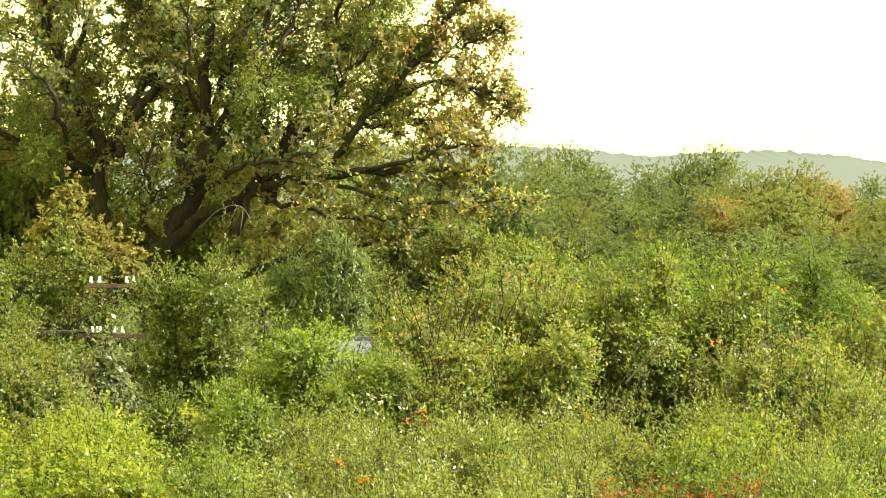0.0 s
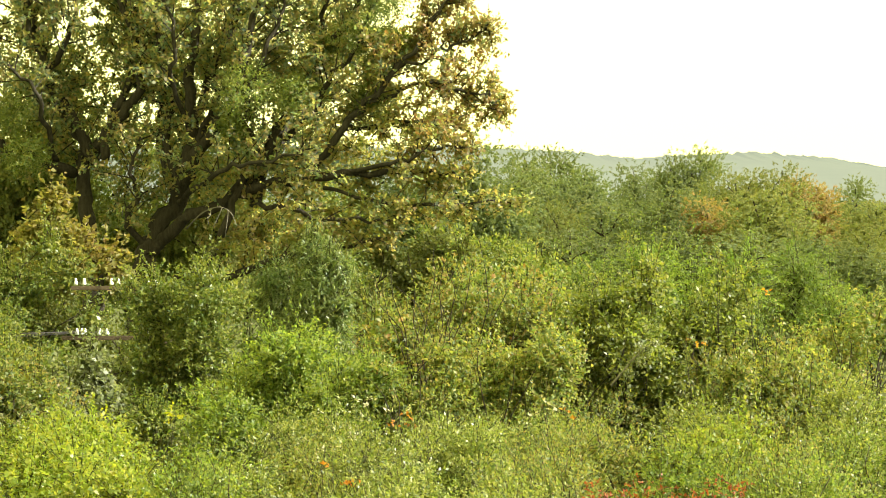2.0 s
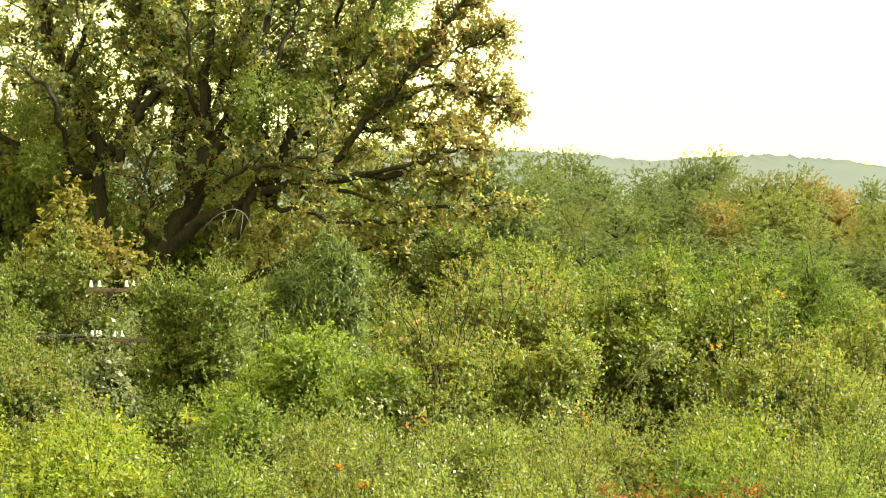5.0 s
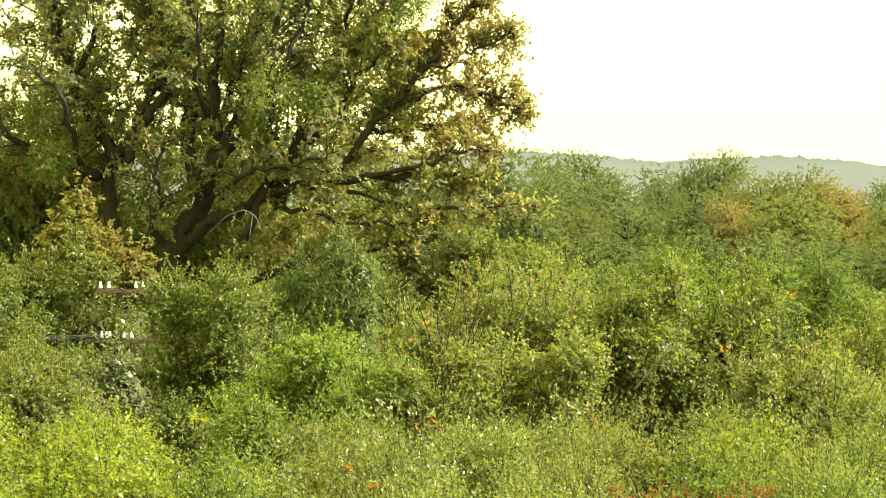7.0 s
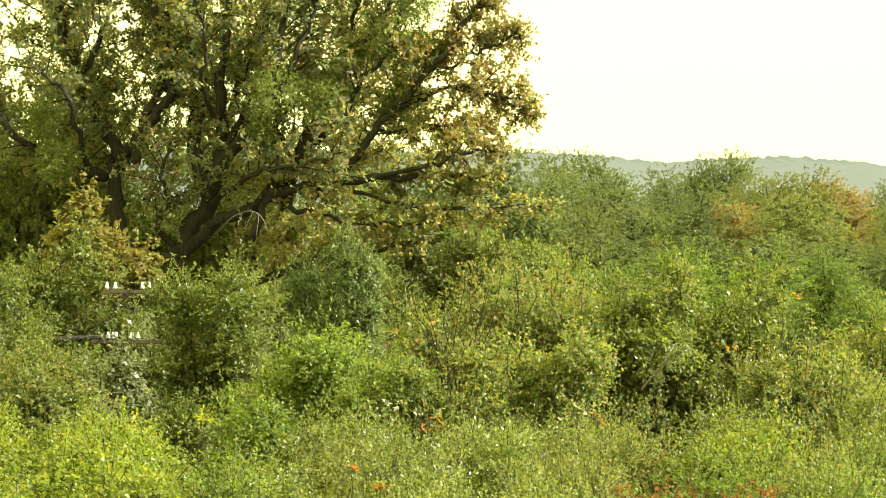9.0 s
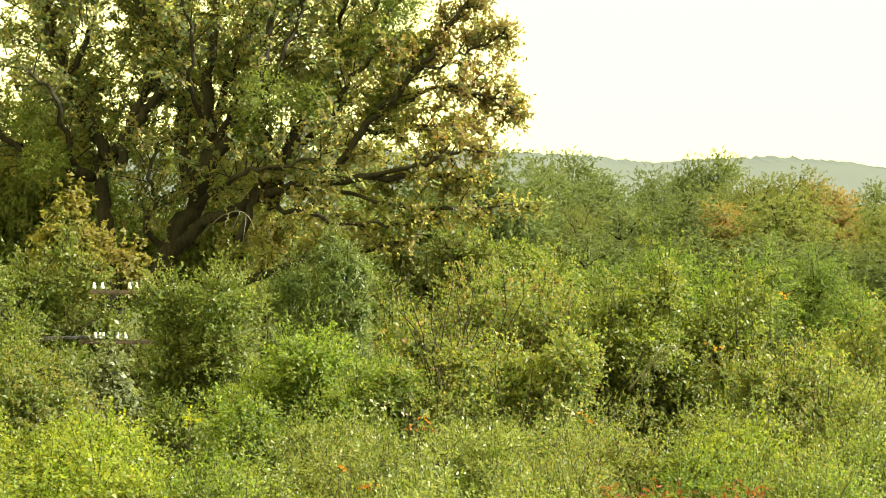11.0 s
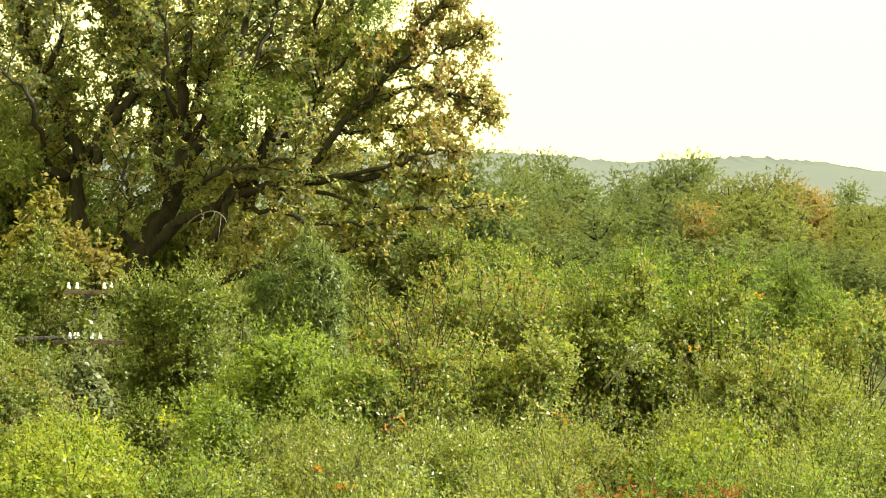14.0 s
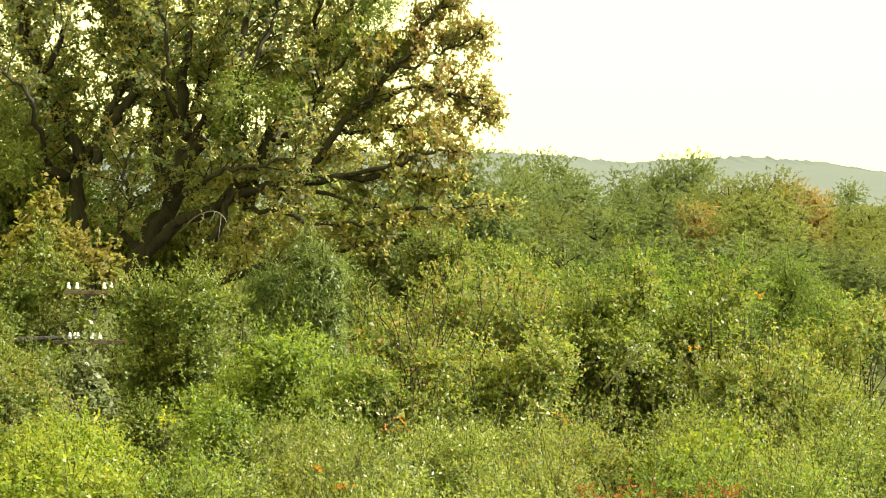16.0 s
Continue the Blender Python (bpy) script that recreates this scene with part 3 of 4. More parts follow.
OAK_LIMBS = [
    # thick at foot, thin at tip, leaf kind, line
    (0.34, 0.05, 0, path((-7.85, 53, 3.98), (-7.71, 53, 4.92), (-7.42, 53, 5.49), (-6.95, 53, 6.26), (-6.61, 52.6, 7.14), (-6.5, 52.4, 8.13), (-6.5, 52, 9.24), (-6.36, 52, 10.51), (-6.16, 52, 12.33))),
    (0.17, 0.03, 0, path((-6.95, 53, 6.21), (-7.36, 53.6, 7.15), (-7.49, 53.8, 8.03), (-7.49, 54, 8.91), (-7.77, 54, 10.37), (-7.97, 54, 12.41))),
    (0.2, 0.03, 0, path((-6.66, 52.7, 7), (-6, 52, 7.81), (-5.39, 51.6, 8.66), (-5.04, 51.2, 9.89), (-4.58, 51, 11.39), (-4.33, 51, 12.49))),
    (0.13, 0.03, 0, path((-6.5, 52.4, 8.06), (-6.2, 53, 8.87), (-6.01, 53.4, 9.89), (-5.57, 53.6, 11.21), (-5.31, 54, 12.7))),
    (0.26, 0.04, 0, path((-9.29, 54, 3.94), (-9.34, 54, 5.26), (-9.46, 54, 6.28), (-9.5, 54, 7.16), (-9.39, 54, 7.71), (-9.86, 54, 8.4), (-10.33, 53.6, 9.33), (-10.69, 53.4, 10.62), (-10.94, 53, 12.3))),
    (0.2, 0.03, 0, path((-9.42, 54, 7.38), (-8.91, 53.6, 7.81), (-8.33, 53.2, 8.52), (-7.89, 53, 9.08), (-7.8, 53, 10.01), (-8.37, 53, 11.3), (-8.65, 53, 12.59))),
    (0.2, 0.04, 0, path((-9.5, 54, 7.01), (-10.06, 53.5, 7.08), (-10.61, 53, 7.4), (-11.31, 52.6, 7.68), (-12.28, 52.5, 8.56), (-13.13, 52.5, 9.7))),
    (0.11, 0.03, 0, path((-10.33, 53.6, 9.33), (-9.96, 53.2, 10.03), (-9.52, 53, 10.87), (-9.37, 53, 12.3))),
    (0.09, 0.03, 0, path((-10.06, 53.5, 7.08), (-10.15, 52.5, 8.13), (-10.33, 52, 8.96), (-11.17, 52, 9.67))),
    (0.24, 0.03, 2, path((-7.61, 53, 4.99), (-6.74, 52.4, 5.72), (-5.84, 52, 6.12), (-4.81, 51.6, 6.64), (-3.52, 51.2, 6.78), (-2.54, 51, 6.93), (-1.29, 50.8, 6.98), (-0.19, 50.6, 6.92), (0.29, 50.6, 6.84))),
    (0.2, 0.03, 0, path((-5.39, 51.8, 6.4), (-4.8, 52.2, 6.99), (-4.36, 52.6, 7.68), (-4.1, 53, 8.58), (-3.64, 53, 9.51), (-3.24, 53, 10.58), (-2.78, 53, 12.3))),
    (0.17, 0.025, 1, path((-4.39, 51.6, 6.71), (-3.23, 51, 7.26), (-2.56, 50.8, 8.05), (-1.97, 50.6, 8.65), (-1.28, 50.4, 9.43), (-0.65, 50.4, 10.22), (-0.19, 50.4, 10.93), (0.38, 50.4, 11.61))),
    (0.08, 0.02, 1, path((-1.97, 50.6, 8.65), (-1.16, 50.8, 8.91), (-0.44, 51, 9.19), (0.22, 51, 8.92), (0.91, 51, 8.81), (1.22, 51, 8.42))),
    (0.07, 0.018, 1, path((-1.28, 50.4, 9.43), (-0.67, 50.2, 9.66), (-0.11, 50, 9.92), (0.42, 50, 10.14), (1, 50, 10.3))),
    (0.09, 0.02, 1, path((-2.4, 51, 6.93), (-1.56, 50.4, 7.14), (-0.8, 50.2, 7.38), (-0.05, 50, 7.57), (0.57, 50, 7.54))),
    (0.07, 0.015, 2, path((-3.11, 51.2, 6.57), (-1.98, 50.6, 6.27), (-0.87, 50.4, 6.16), (0.22, 50.2, 6.21), (1.57, 50, 6.22))),
    (0.1, 0.02, 0, path((-4.36, 52.6, 7.68), (-3.69, 51.6, 8.11), (-3.1, 51.2, 8.92), (-2.54, 51, 9.74), (-1.99, 51, 10.71), (-1.6, 51, 11.94))),
    (0.09, 0.02, 1, path((-2.56, 50.8, 8.05), (-1.87, 51.4, 8.02), (-1.11, 51.8, 8.18), (-0.34, 52, 8.12), (0.25, 52, 8.33))),
    (0.16, 0.04, 2, path((-6.96, 53, 4.27), (-5.42, 52, 4.37), (-4.59, 51.4, 4.73), (-3.51, 51, 5.02), (-2.39, 50.6, 5.2), (-1.28, 50.4, 5.41))),
    (0.1, 0.025, 2, path((-5.39, 51.8, 6.4), (-4.2, 51, 6.13), (-3.06, 50.4, 5.86), (-1.96, 50.2, 5.75), (-1.07, 50, 5.86))),
    (0.11, 0.025, 0, path((-7.68, 53, 4.92), (-8.1, 52.4, 5.86), (-7.78, 52, 6.43), (-7.91, 51.6, 7.13), (-7.63, 51.4, 7.82))),
    (0.09, 0.02, 0, path((-6.95, 53, 6.21), (-6.05, 51.4, 6.71), (-5.24, 50.4, 7.11), (-4.22, 49.6, 7.24), (-3.25, 49.2, 7.5))),
    (0.08, 0.02, 0, path((-6.5, 52.4, 8.13), (-6.82, 51, 9.05), (-6.6, 50.4, 9.98), (-6.81, 50, 11.03), (-6.95, 50, 11.97))),
    (0.15, 0.03, 0, path((-9.11, 53.6, 7.21), (-9.62, 53.6, 8.3), (-10.2, 53.6, 9.25), (-10.57, 53.6, 10.26), (-10.78, 53.6, 11.43), (-10.93, 53.6, 12.44))),
    (0.14, 0.03, 0, path((-8.83, 53.2, 7.28), (-8.68, 53.2, 8.22), (-8.18, 53.2, 9.23), (-7.96, 53.2, 10.24), (-8.11, 53.2, 11.39), (-7.96, 53.2, 12.4))),
    (0.12, 0.03, 0, path((-6.66, 52.6, 6.63), (-7.16, 52.6, 7.7), (-6.99, 52.6, 8.91), (-7.3, 52.6, 9.91), (-7.16, 52.6, 11.33), (-7.02, 52.6, 12.19))),
    (0.12, 0.03, 0, path((-6.4, 52.2, 7.62), (-5.9, 52.2, 8.61), (-5.8, 52.2, 9.74), (-5.41, 52.2, 10.73), (-5.12, 52.2, 12.01))),
    (0.17, 0.03, 0, path((-4.87, 51.8, 6.13), (-4.66, 51.8, 7.26), (-4.1, 51.8, 8.38), (-3.4, 51.8, 9.3), (-2.84, 51.8, 10.21), (-2.21, 51.8, 11.26), (-1.71, 51.8, 12.1))),
    (0.12, 0.025, 0, path((-5.69, 51.6, 5.37), (-5.2, 51.6, 6.56), (-4.99, 51.6, 7.61), (-5.27, 51.6, 8.51), (-4.92, 51.6, 9.56))),
    (0.1, 0.025, 0, path((-4.61, 51.2, 7.25), (-5.03, 51.2, 8.43), (-4.61, 51.2, 9.68), (-4.19, 51.2, 10.79), (-4.05, 51.2, 11.9))),
]


def build_oak():
    rng = np.random.default_rng(11)
    base = np.array((-7.82, 53.0, 0.0))
    ob = thing("oak_tree", base, "spreading old oak with dark forked limbs and golden-green leaves", "tree")
    foot = [np.array((0.25, 0.1, -0.2)), np.array((0.12, 0.05, 1.5)), np.array((0.0, 0.0, 3.0)), np.array((-7.85, 53, 4.1)) - base]
    part("trunk", tube(foot, [0.62, 0.48, 0.42, 0.36], 12), BARK, ob)
    foot = [np.array((-9.29, 54, 3.94)) - base + np.array(q) for q in ((0.6, -0.2, -4.3), (0.35, -0.1, -2.5), (0.1, 0, -1), (0, 0, 0.1))]
    part("trunk", tube(foot, [0.45, 0.36, 0.3, 0.27], 12), BARK, ob)
    starts, ways, gold = [], [], []
    boughs = []
    for r0, r1, kind, pts in OAK_LIMBS:
        line = [q - base for q in limb_points(pts)]
        n = len(line)
        for i in range(1, n - 1):
            line[i] = line[i] + rng.normal(size=3) * 0.05
        thin = (0.9, 0.68, 0.72)[kind]
        rad = [thin * r1 + thin * (r0 - r1) * (1 - i / (n - 1)) ** 0.8 for i in range(n)]
        part("limb", tube(line, rad, 8), BARK, ob)
        along = np.array(line)
        seg = np.linalg.norm(np.diff(along, axis=0), axis=1)
        total = seg.sum()
        cum = np.concatenate([[0], np.cumsum(seg)])
        for s in np.arange(total * 0.3, total, (0.19, 0.115, 0.19)[kind]):
            i = min(np.searchsorted(cum, s) - 1, n - 2)
            q = along[i] + (along[i + 1] - along[i]) * ((s - cum[i]) / max(seg[i], 1e-6))
            d = unit(along[i + 1] - along[i])
            side = unit(np.cross(d, rng.normal(size=3)))
            if side[1] < 0 and rng.random() < 0.65:
                side[1] = -side[1]
            way = unit(d * 0.7 + side * 0.9 + np.array([0, 0, 0.25]))
            reach = rng.uniform(0.5, 1.5) * ((0.75 + 0.5 * s / total) if kind == 0 else 1.25 if s < 0.65 * total else 0.7) * (1.0, 0.72, 0.62)[kind]
            boughs.append((q, way, reach, kind))
        boughs.append((along[-1] - 0.3 * unit(along[-1] - along[-2]), unit(along[-1] - along[-2]), 0.3, kind))
    # crown that goes on above and behind
    for k in range(240):
        u = unit(rng.normal(size=3))
        q = np.array((0.8, 0.5, 10.5)) + u * np.array((6.2, 4.6, 5.2)) * rng.uniform(0.45, 1.0)
        if q[2] < 6.0 or (q[0] > 4.6 and q[2] < 12) or (q[1] < 0.4 and q[2] < 11 and q[0] > -3.5):
            continue
        boughs.append((q, unit(u + np.array([0, 0, 0.3])), rng.uniform(0.8, 1.7), 0))
    for k in range(300):
        q = np.array((rng.uniform(-6.0, 4.8), rng.uniform(0.8, 4.2), rng.uniform(6.8, 13.0)))
        if q[0] > 2.5 and q[2] < 7.6:
            continue
        boughs.append((q, unit(rng.normal(size=3) + np.array([0, 0, 0.4])), rng.uniform(0.6, 1.3), 0))
    for k in range(75):
        q = np.array((rng.uniform(4.2, 6.2), rng.uniform(-0.5, 2.8), rng.uniform(7.6, 10.4)))
        boughs.append((q, unit(rng.normal(size=3) + np.array([0.3, 0, 0.3])), rng.uniform(0.5, 1.0), 1))
    for k in range(40):
        q = np.array((rng.uniform(1.0, 4.2), rng.uniform(0.6, 2.2), rng.uniform(4.9, 6.3)))
        boughs.append((q, unit(rng.normal(size=3) + np.array([0, 0, 0.2])), rng.uniform(0.5, 0.9), 2))
    ta, tb = [], []
    for q, way, reach, kind in boughs:
        tip = q + way * reach
        ta.append(q)
        tb.append(tip)
        m = int(6 + 11 * reach)
        s = rng.uniform(0.2, 1.05, m)
        st = q + way * (reach * s)[:, None]
        w = unit(way * 0.5 + unit(rng.normal(size=(m, 3))) * 0.9 + np.array([0, 0, 0.25]))
        starts.append(st)
        ways.append(w)
        gold.append(np.full(m, min(kind, 1)))
    start, way, gold = np.concatenate(starts), np.concatenate(ways), np.concatenate(gold)
    gold = gold * (rng.random(len(gold)) < 0.8) + (1 - gold) * (rng.random(len(gold)) < 0.34) > 0.5
    # evergreen mistletoe in the crown
    for at, size in (((-4.92, 50.6, 8.96), 0.95), ((-3.73, 50.6, 8.82), 0.7), ((-2.1, 51, 10.2), 0.8), ((-1.6, 51, 11.2), 0.7), ((-1.95, 51, 8.85), 0.55), ((-10.45, 51.5, 7.35), 0.7), ((-5.37, 51, 8.02), 0.4), ((-1.23, 51, 10.09), 0.55), ((-1.79, 51.4, 9.49), 0.45), ((-10.9, 52, 8.47), 0.6), ((-3.13, 51.6, 9.99), 0.4)):
        u = unit(rng.normal(size=(240, 3)))
        q, _ = sprigs(rng, np.array(at) - base + u * size * 0.35, unit(u + rng.normal(size=(240, 3)) * 0.3), size * rng.uniform(0.4, 0.8, 240), 12, 0.075, 0.2, 0.8, 0.1, 0.4)
        part("mistletoe", quad_mesh("mistletoe", q, DARK_LEAF), None, ob, "round dark green mistletoe clump")
    tw = [twig_quads(np.array(ta), np.array(tb), 0.022, 0.008)]
    rust = gold & (start[:, 0] + 0.35 * start[:, 2] + rng.normal(size=len(gold)) * 0.8 > 9.9) & (start[:, 2] > 7.2)
    for pick, mat, name in ((~gold, OAK_LEAF, "foliage"), (gold & ~rust, OAK_GOLD, "turning_foliage"), (rust, OAK_RUST, "turning_foliage")):
        k = int(pick.sum())
        q, t = sprigs(rng, start[pick], way[pick], rng.uniform(0.2, 0.5, k), 8, 0.115, 0.15, 0.9, 0.2, 0.62, 1.0, 0.3, 0.5)
        part(name, quad_mesh(name, q, mat), None, ob, "golden-brown turning leaves" if "turn" in name else "")
        tw.append(t)
    tagged(part("branchwork", quad_mesh("branchwork", np.concatenate(tw), BARK), None, ob), kind="stuff")


build_oak()


# ---- shrubs and small trees before and beside the track ----
def on(x, y):
    return (x, y, 0)


def build_middle():
    wild = "wild shrubs along the railway"
    S = [
        # name, x, y, height, radii, leaves, label, keywords
        ("plum_tree", -0.35, 36.0, 4.9, (1.3, 1.3), PLUM_LEAF, "wild plum bush with yellow-green leaves and bare dark twigs", dict(seed=21, fan=15, count=1900, low=0.08, lobes=12, extra=((OAK_RUST, 0.12, "yellowed_leaves"),))),
        ("plum_tree", 0.6, 37.0, 5.05, (1.5, 1.4), PLUM_LEAF, "tall wild plum tree turning yellow at its top", dict(seed=22, fan=9, count=2000, low=0.08, lobes=14, extra=((OAK_RUST, 0.2, "yellowed_leaves"),))),
        ("plum_tree", 1.7, 36.0, 4.45, (1.15, 1.2), PLUM_LEAF, "wild plum bush with yellow-green leaves and bare dark twigs", dict(seed=23, fan=7, count=1400, low=0.08, lobes=11)),
        ("hawthorn_bush", -5.0, 39.8, 4.75, (1.0, 1.1), DARK_LEAF, "dense dark grey-green bush with an upright rounded crown", dict(seed=24, count=1900, low=0.12, lobes=16, leaf=0.075)),
        ("green_bush", -3.05, 35.0, 3.75, (1.1, 1.0), GREEN_LEAF, "fresh green leafy bush with glossy small leaves", dict(seed=25, count=1700, low=0.08, lobes=13, leaf=0.068)),
        ("green_bush", -3.6, 33.8, 2.8, (0.6, 0.6), GREEN_LEAF, "low fresh green bush at the edge of the dark one", dict(seed=26, count=900, low=0.08, lobes=8, leaf=0.068)),
        ("green_bush", -2.0, 35.2, 4.1, (0.8, 0.9), GREEN_LEAF, "fresh green leafy bush among thin twigs", dict(seed=27, count=1150, low=0.08, lobes=9, leaf=0.068)),
        ("pear_tree", 3.0, 36.0, 5.1, (0.95, 1.0), PEAR_LEAF, "wild pear with shiny green leaves and a tall leading shoot", dict(seed=28, count=1300, low=0.08, lobes=11, leaf=0.08, slim=0.6)),
        ("pear_tree", 4.45, 36.4, 5.0, (1.0, 1.0), PEAR_LEAF, "spreading wild pear with shiny leaves and dark inside", dict(seed=29, count=1400, low=0.08, lobes=11, leaf=0.08, slim=0.6, extra=((ORANGE_LEAF, 0.006, "orange_leaves"),))),
        ("plum_tree", 5.84, 35.0, 3.5, (1.15, 1.1), PLUM_LEAF, "wild plum bush with olive leaves and thin bare twigs", dict(seed=30, fan=7, count=1500, low=0.08, lobes=12)),
        ("plum_tree", 7.1, 36.6, 4.35, (0.9, 1.0), PLUM_LEAF, "airy wild plum with many bare twigs", dict(seed=31, fan=11, count=700, low=0.08, lobes=9, stems=6)),
        ("pear_tree", 6.5, 33.0, 3.05, (1.15, 0.9), PEAR_LEAF, "low shiny green bush with dark crooked stems", dict(seed=32, count=1500, low=0.08, lobes=11, leaf=0.06)),
        ("plum_tree", -0.45, 33.8, 3.6, (0.85, 0.8), PLUM_LEAF, "low yellow-green plum bush before the taller ones", dict(seed=45, count=900, low=0.3, lobes=9, fan=5)),
        ("plum_tree", 0.7, 34.0, 3.8, (0.9, 0.8), PLUM_LEAF, "low yellow-green plum bush before the taller ones", dict(seed=46, count=1000, low=0.3, lobes=10, fan=4)),
        ("plum_tree", 1.6, 33.8, 3.55, (0.75, 0.7), PLUM_LEAF, "low yellow-green plum bush before the taller ones", dict(seed=47, count=1000, low=0.3, lobes=10)),
        ("plum_tree", 4.3, 34.2, 3.1, (0.65, 0.6), PLUM_LEAF, "low yellow-green bush with some orange leaves", dict(seed=48, count=700, low=0.3, lobes=8, extra=((ORANGE_LEAF, 0.012, "orange_leaves"),))),
        ("plum_tree", 4.97, 33.5, 3.3, (0.9, 0.8), PLUM_LEAF, "low yellow-green plum bush before the taller ones", dict(seed=49, count=900, low=0.3, lobes=9)),
        ("green_bush", -1.5, 33.8, 3.65, (0.8, 0.7), GREEN_LEAF, "low fresh green bush before the plums", dict(seed=50, count=600, low=0.3, lobes=9, leaf=0.068)),
        ("willow_bush", -3.17, 48.9, 5.3, (1.2, 0.8), WILLOW_LEAF, "blue-green willow bush with narrow hanging leaves", dict(seed=33, count=1700, low=0.08, lobes=13, leaf=0.1, slim=0.24, droop=0.6, lift=-0.6, rise=0.2)),
        ("willow_bush", -4.22, 50.4, 4.59, (0.95, 0.9), WILLOW_LEAF, "blue-green willow bush with narrow hanging leaves", dict(seed=34, count=800, low=0.08, lobes=8, leaf=0.1, slim=0.24, droop=0.6, lift=-0.6, rise=0.2)),
        ("elder_bush", -8.73, 43.4, 5.57, (1.35, 1.0), DARK_LEAF, "dull green elder bush by the railway", dict(seed=35, count=1500, low=0.08, lobes=13, leaf=0.08)),
        ("elder_bush", -7.56, 43.9, 4.59, (1.2, 0.9), WOOD_OLIVE, "olive green bush behind the pole's crossarms", dict(seed=36, count=1300, low=0.08, lobes=11, leaf=0.08)),
        ("elder_bush", -9.61, 41.5, 4.96, (1.3, 1.0), DARK_LEAF, "dull green elder bush by the railway", dict(seed=37, count=1200, low=0.08, lobes=11, leaf=0.08)),
        ("dogwood_bush", -6.76, 38.0, 3.75, (0.42, 0.5), SILVER_LEAF, "pale grey-green bush with curling leaves", dict(seed=38, count=700, low=0.08, lobes=8, leaf=0.1, slim=0.55, droop=0.4, lift=-0.1)),
        ("green_bush", -7.05, 34.5, 3.74, (0.8, 0.9), PLUM_LEAF, "yellow-green bush at the edge of the thicket", dict(seed=39, count=900, low=0.08, lobes=9)),
        ("hawthorn_bush", -7.56, 38.8, 3.63, (0.9, 0.8), DARK_LEAF, "dense dark grey-green bush in the shade", dict(seed=40, count=900, low=0.1, lobes=9, leaf=0.075)),
        ("hawthorn_bush", -5.35, 37.0, 1.9, (0.6, 0.5), DARK_LEAF, "low dark grey-green bush in the shade", dict(seed=53, count=500, low=0.1, lobes=7, leaf=0.075)),
        ("elder_bush", 0.7, 56.0, 6, (1.7, 1.4), DARK_LEAF, "dark green small tree behind the railway", dict(seed=41, count=1500, low=0.08, lobes=12, leaf=0.11)),
        ("elder_bush", 2.18, 55.0, 5.08, (1.2, 1.4), DARK_LEAF, "dark green bush behind the railway", dict(seed=42, count=1000, low=0.08, lobes=9, leaf=0.11)),
        ("elder_bush", -1.29, 50.6, 4.89, (1.1, 0.8), WOOD_OLIVE, "olive green bush behind the railway", dict(seed=51, count=900, low=0.2, lobes=9, leaf=0.1)),
        ("elder_bush", -0.26, 51.2, 5.32, (1.2, 0.8), WOOD_OLIVE, "olive green bush behind the railway", dict(seed=52, count=900, low=0.2, lobes=9, leaf=0.1)),
        ("maple_tree", -9.28, 49.5, 6.46, (0.62, 0.6), MAPLE_LEAF, "slim young maple with yellowed tan leaves", dict(seed=43, count=230, low=0.45, lobes=7, leaf=0.13, slim=0.8, trunk=True, stem_r=0.06)),
        ("maple_tree", -9.2, 49.7, 5.42, (1.0, 0.8), MAPLE_LEAF, "low branching maple with yellowed tan leaves", dict(seed=44, count=420, low=0.4, lobes=8, leaf=0.13, slim=0.8, trunk=True, stem_r=0.06)),
    ]
    for name, x, y, h, radii, mat, label, kw in S:
        opts = dict(per=10, leaf=0.073, length=0.34, bare=0.3, size=0.36, shoots=0.05)
        opts.update(kw)
        opts["lobes"] = int(opts["lobes"] * 1.6)
        opts["count"] = int(opts["count"] * (1.9 if name == "green_bush" else 1.2 if name == "elder_bush" else 1.5))
        opts["core"] = opts["count"] // 4
        plant(name, on(x, y), h * 1.06 + (0.95 if name in ("hawthorn_bush", "willow_bush") else 0.52), (radii[0] * 1.4, radii[1] * 1.25), mat, label, "tree" if "tree" in name else "bush", wild, **opts)


build_middle()


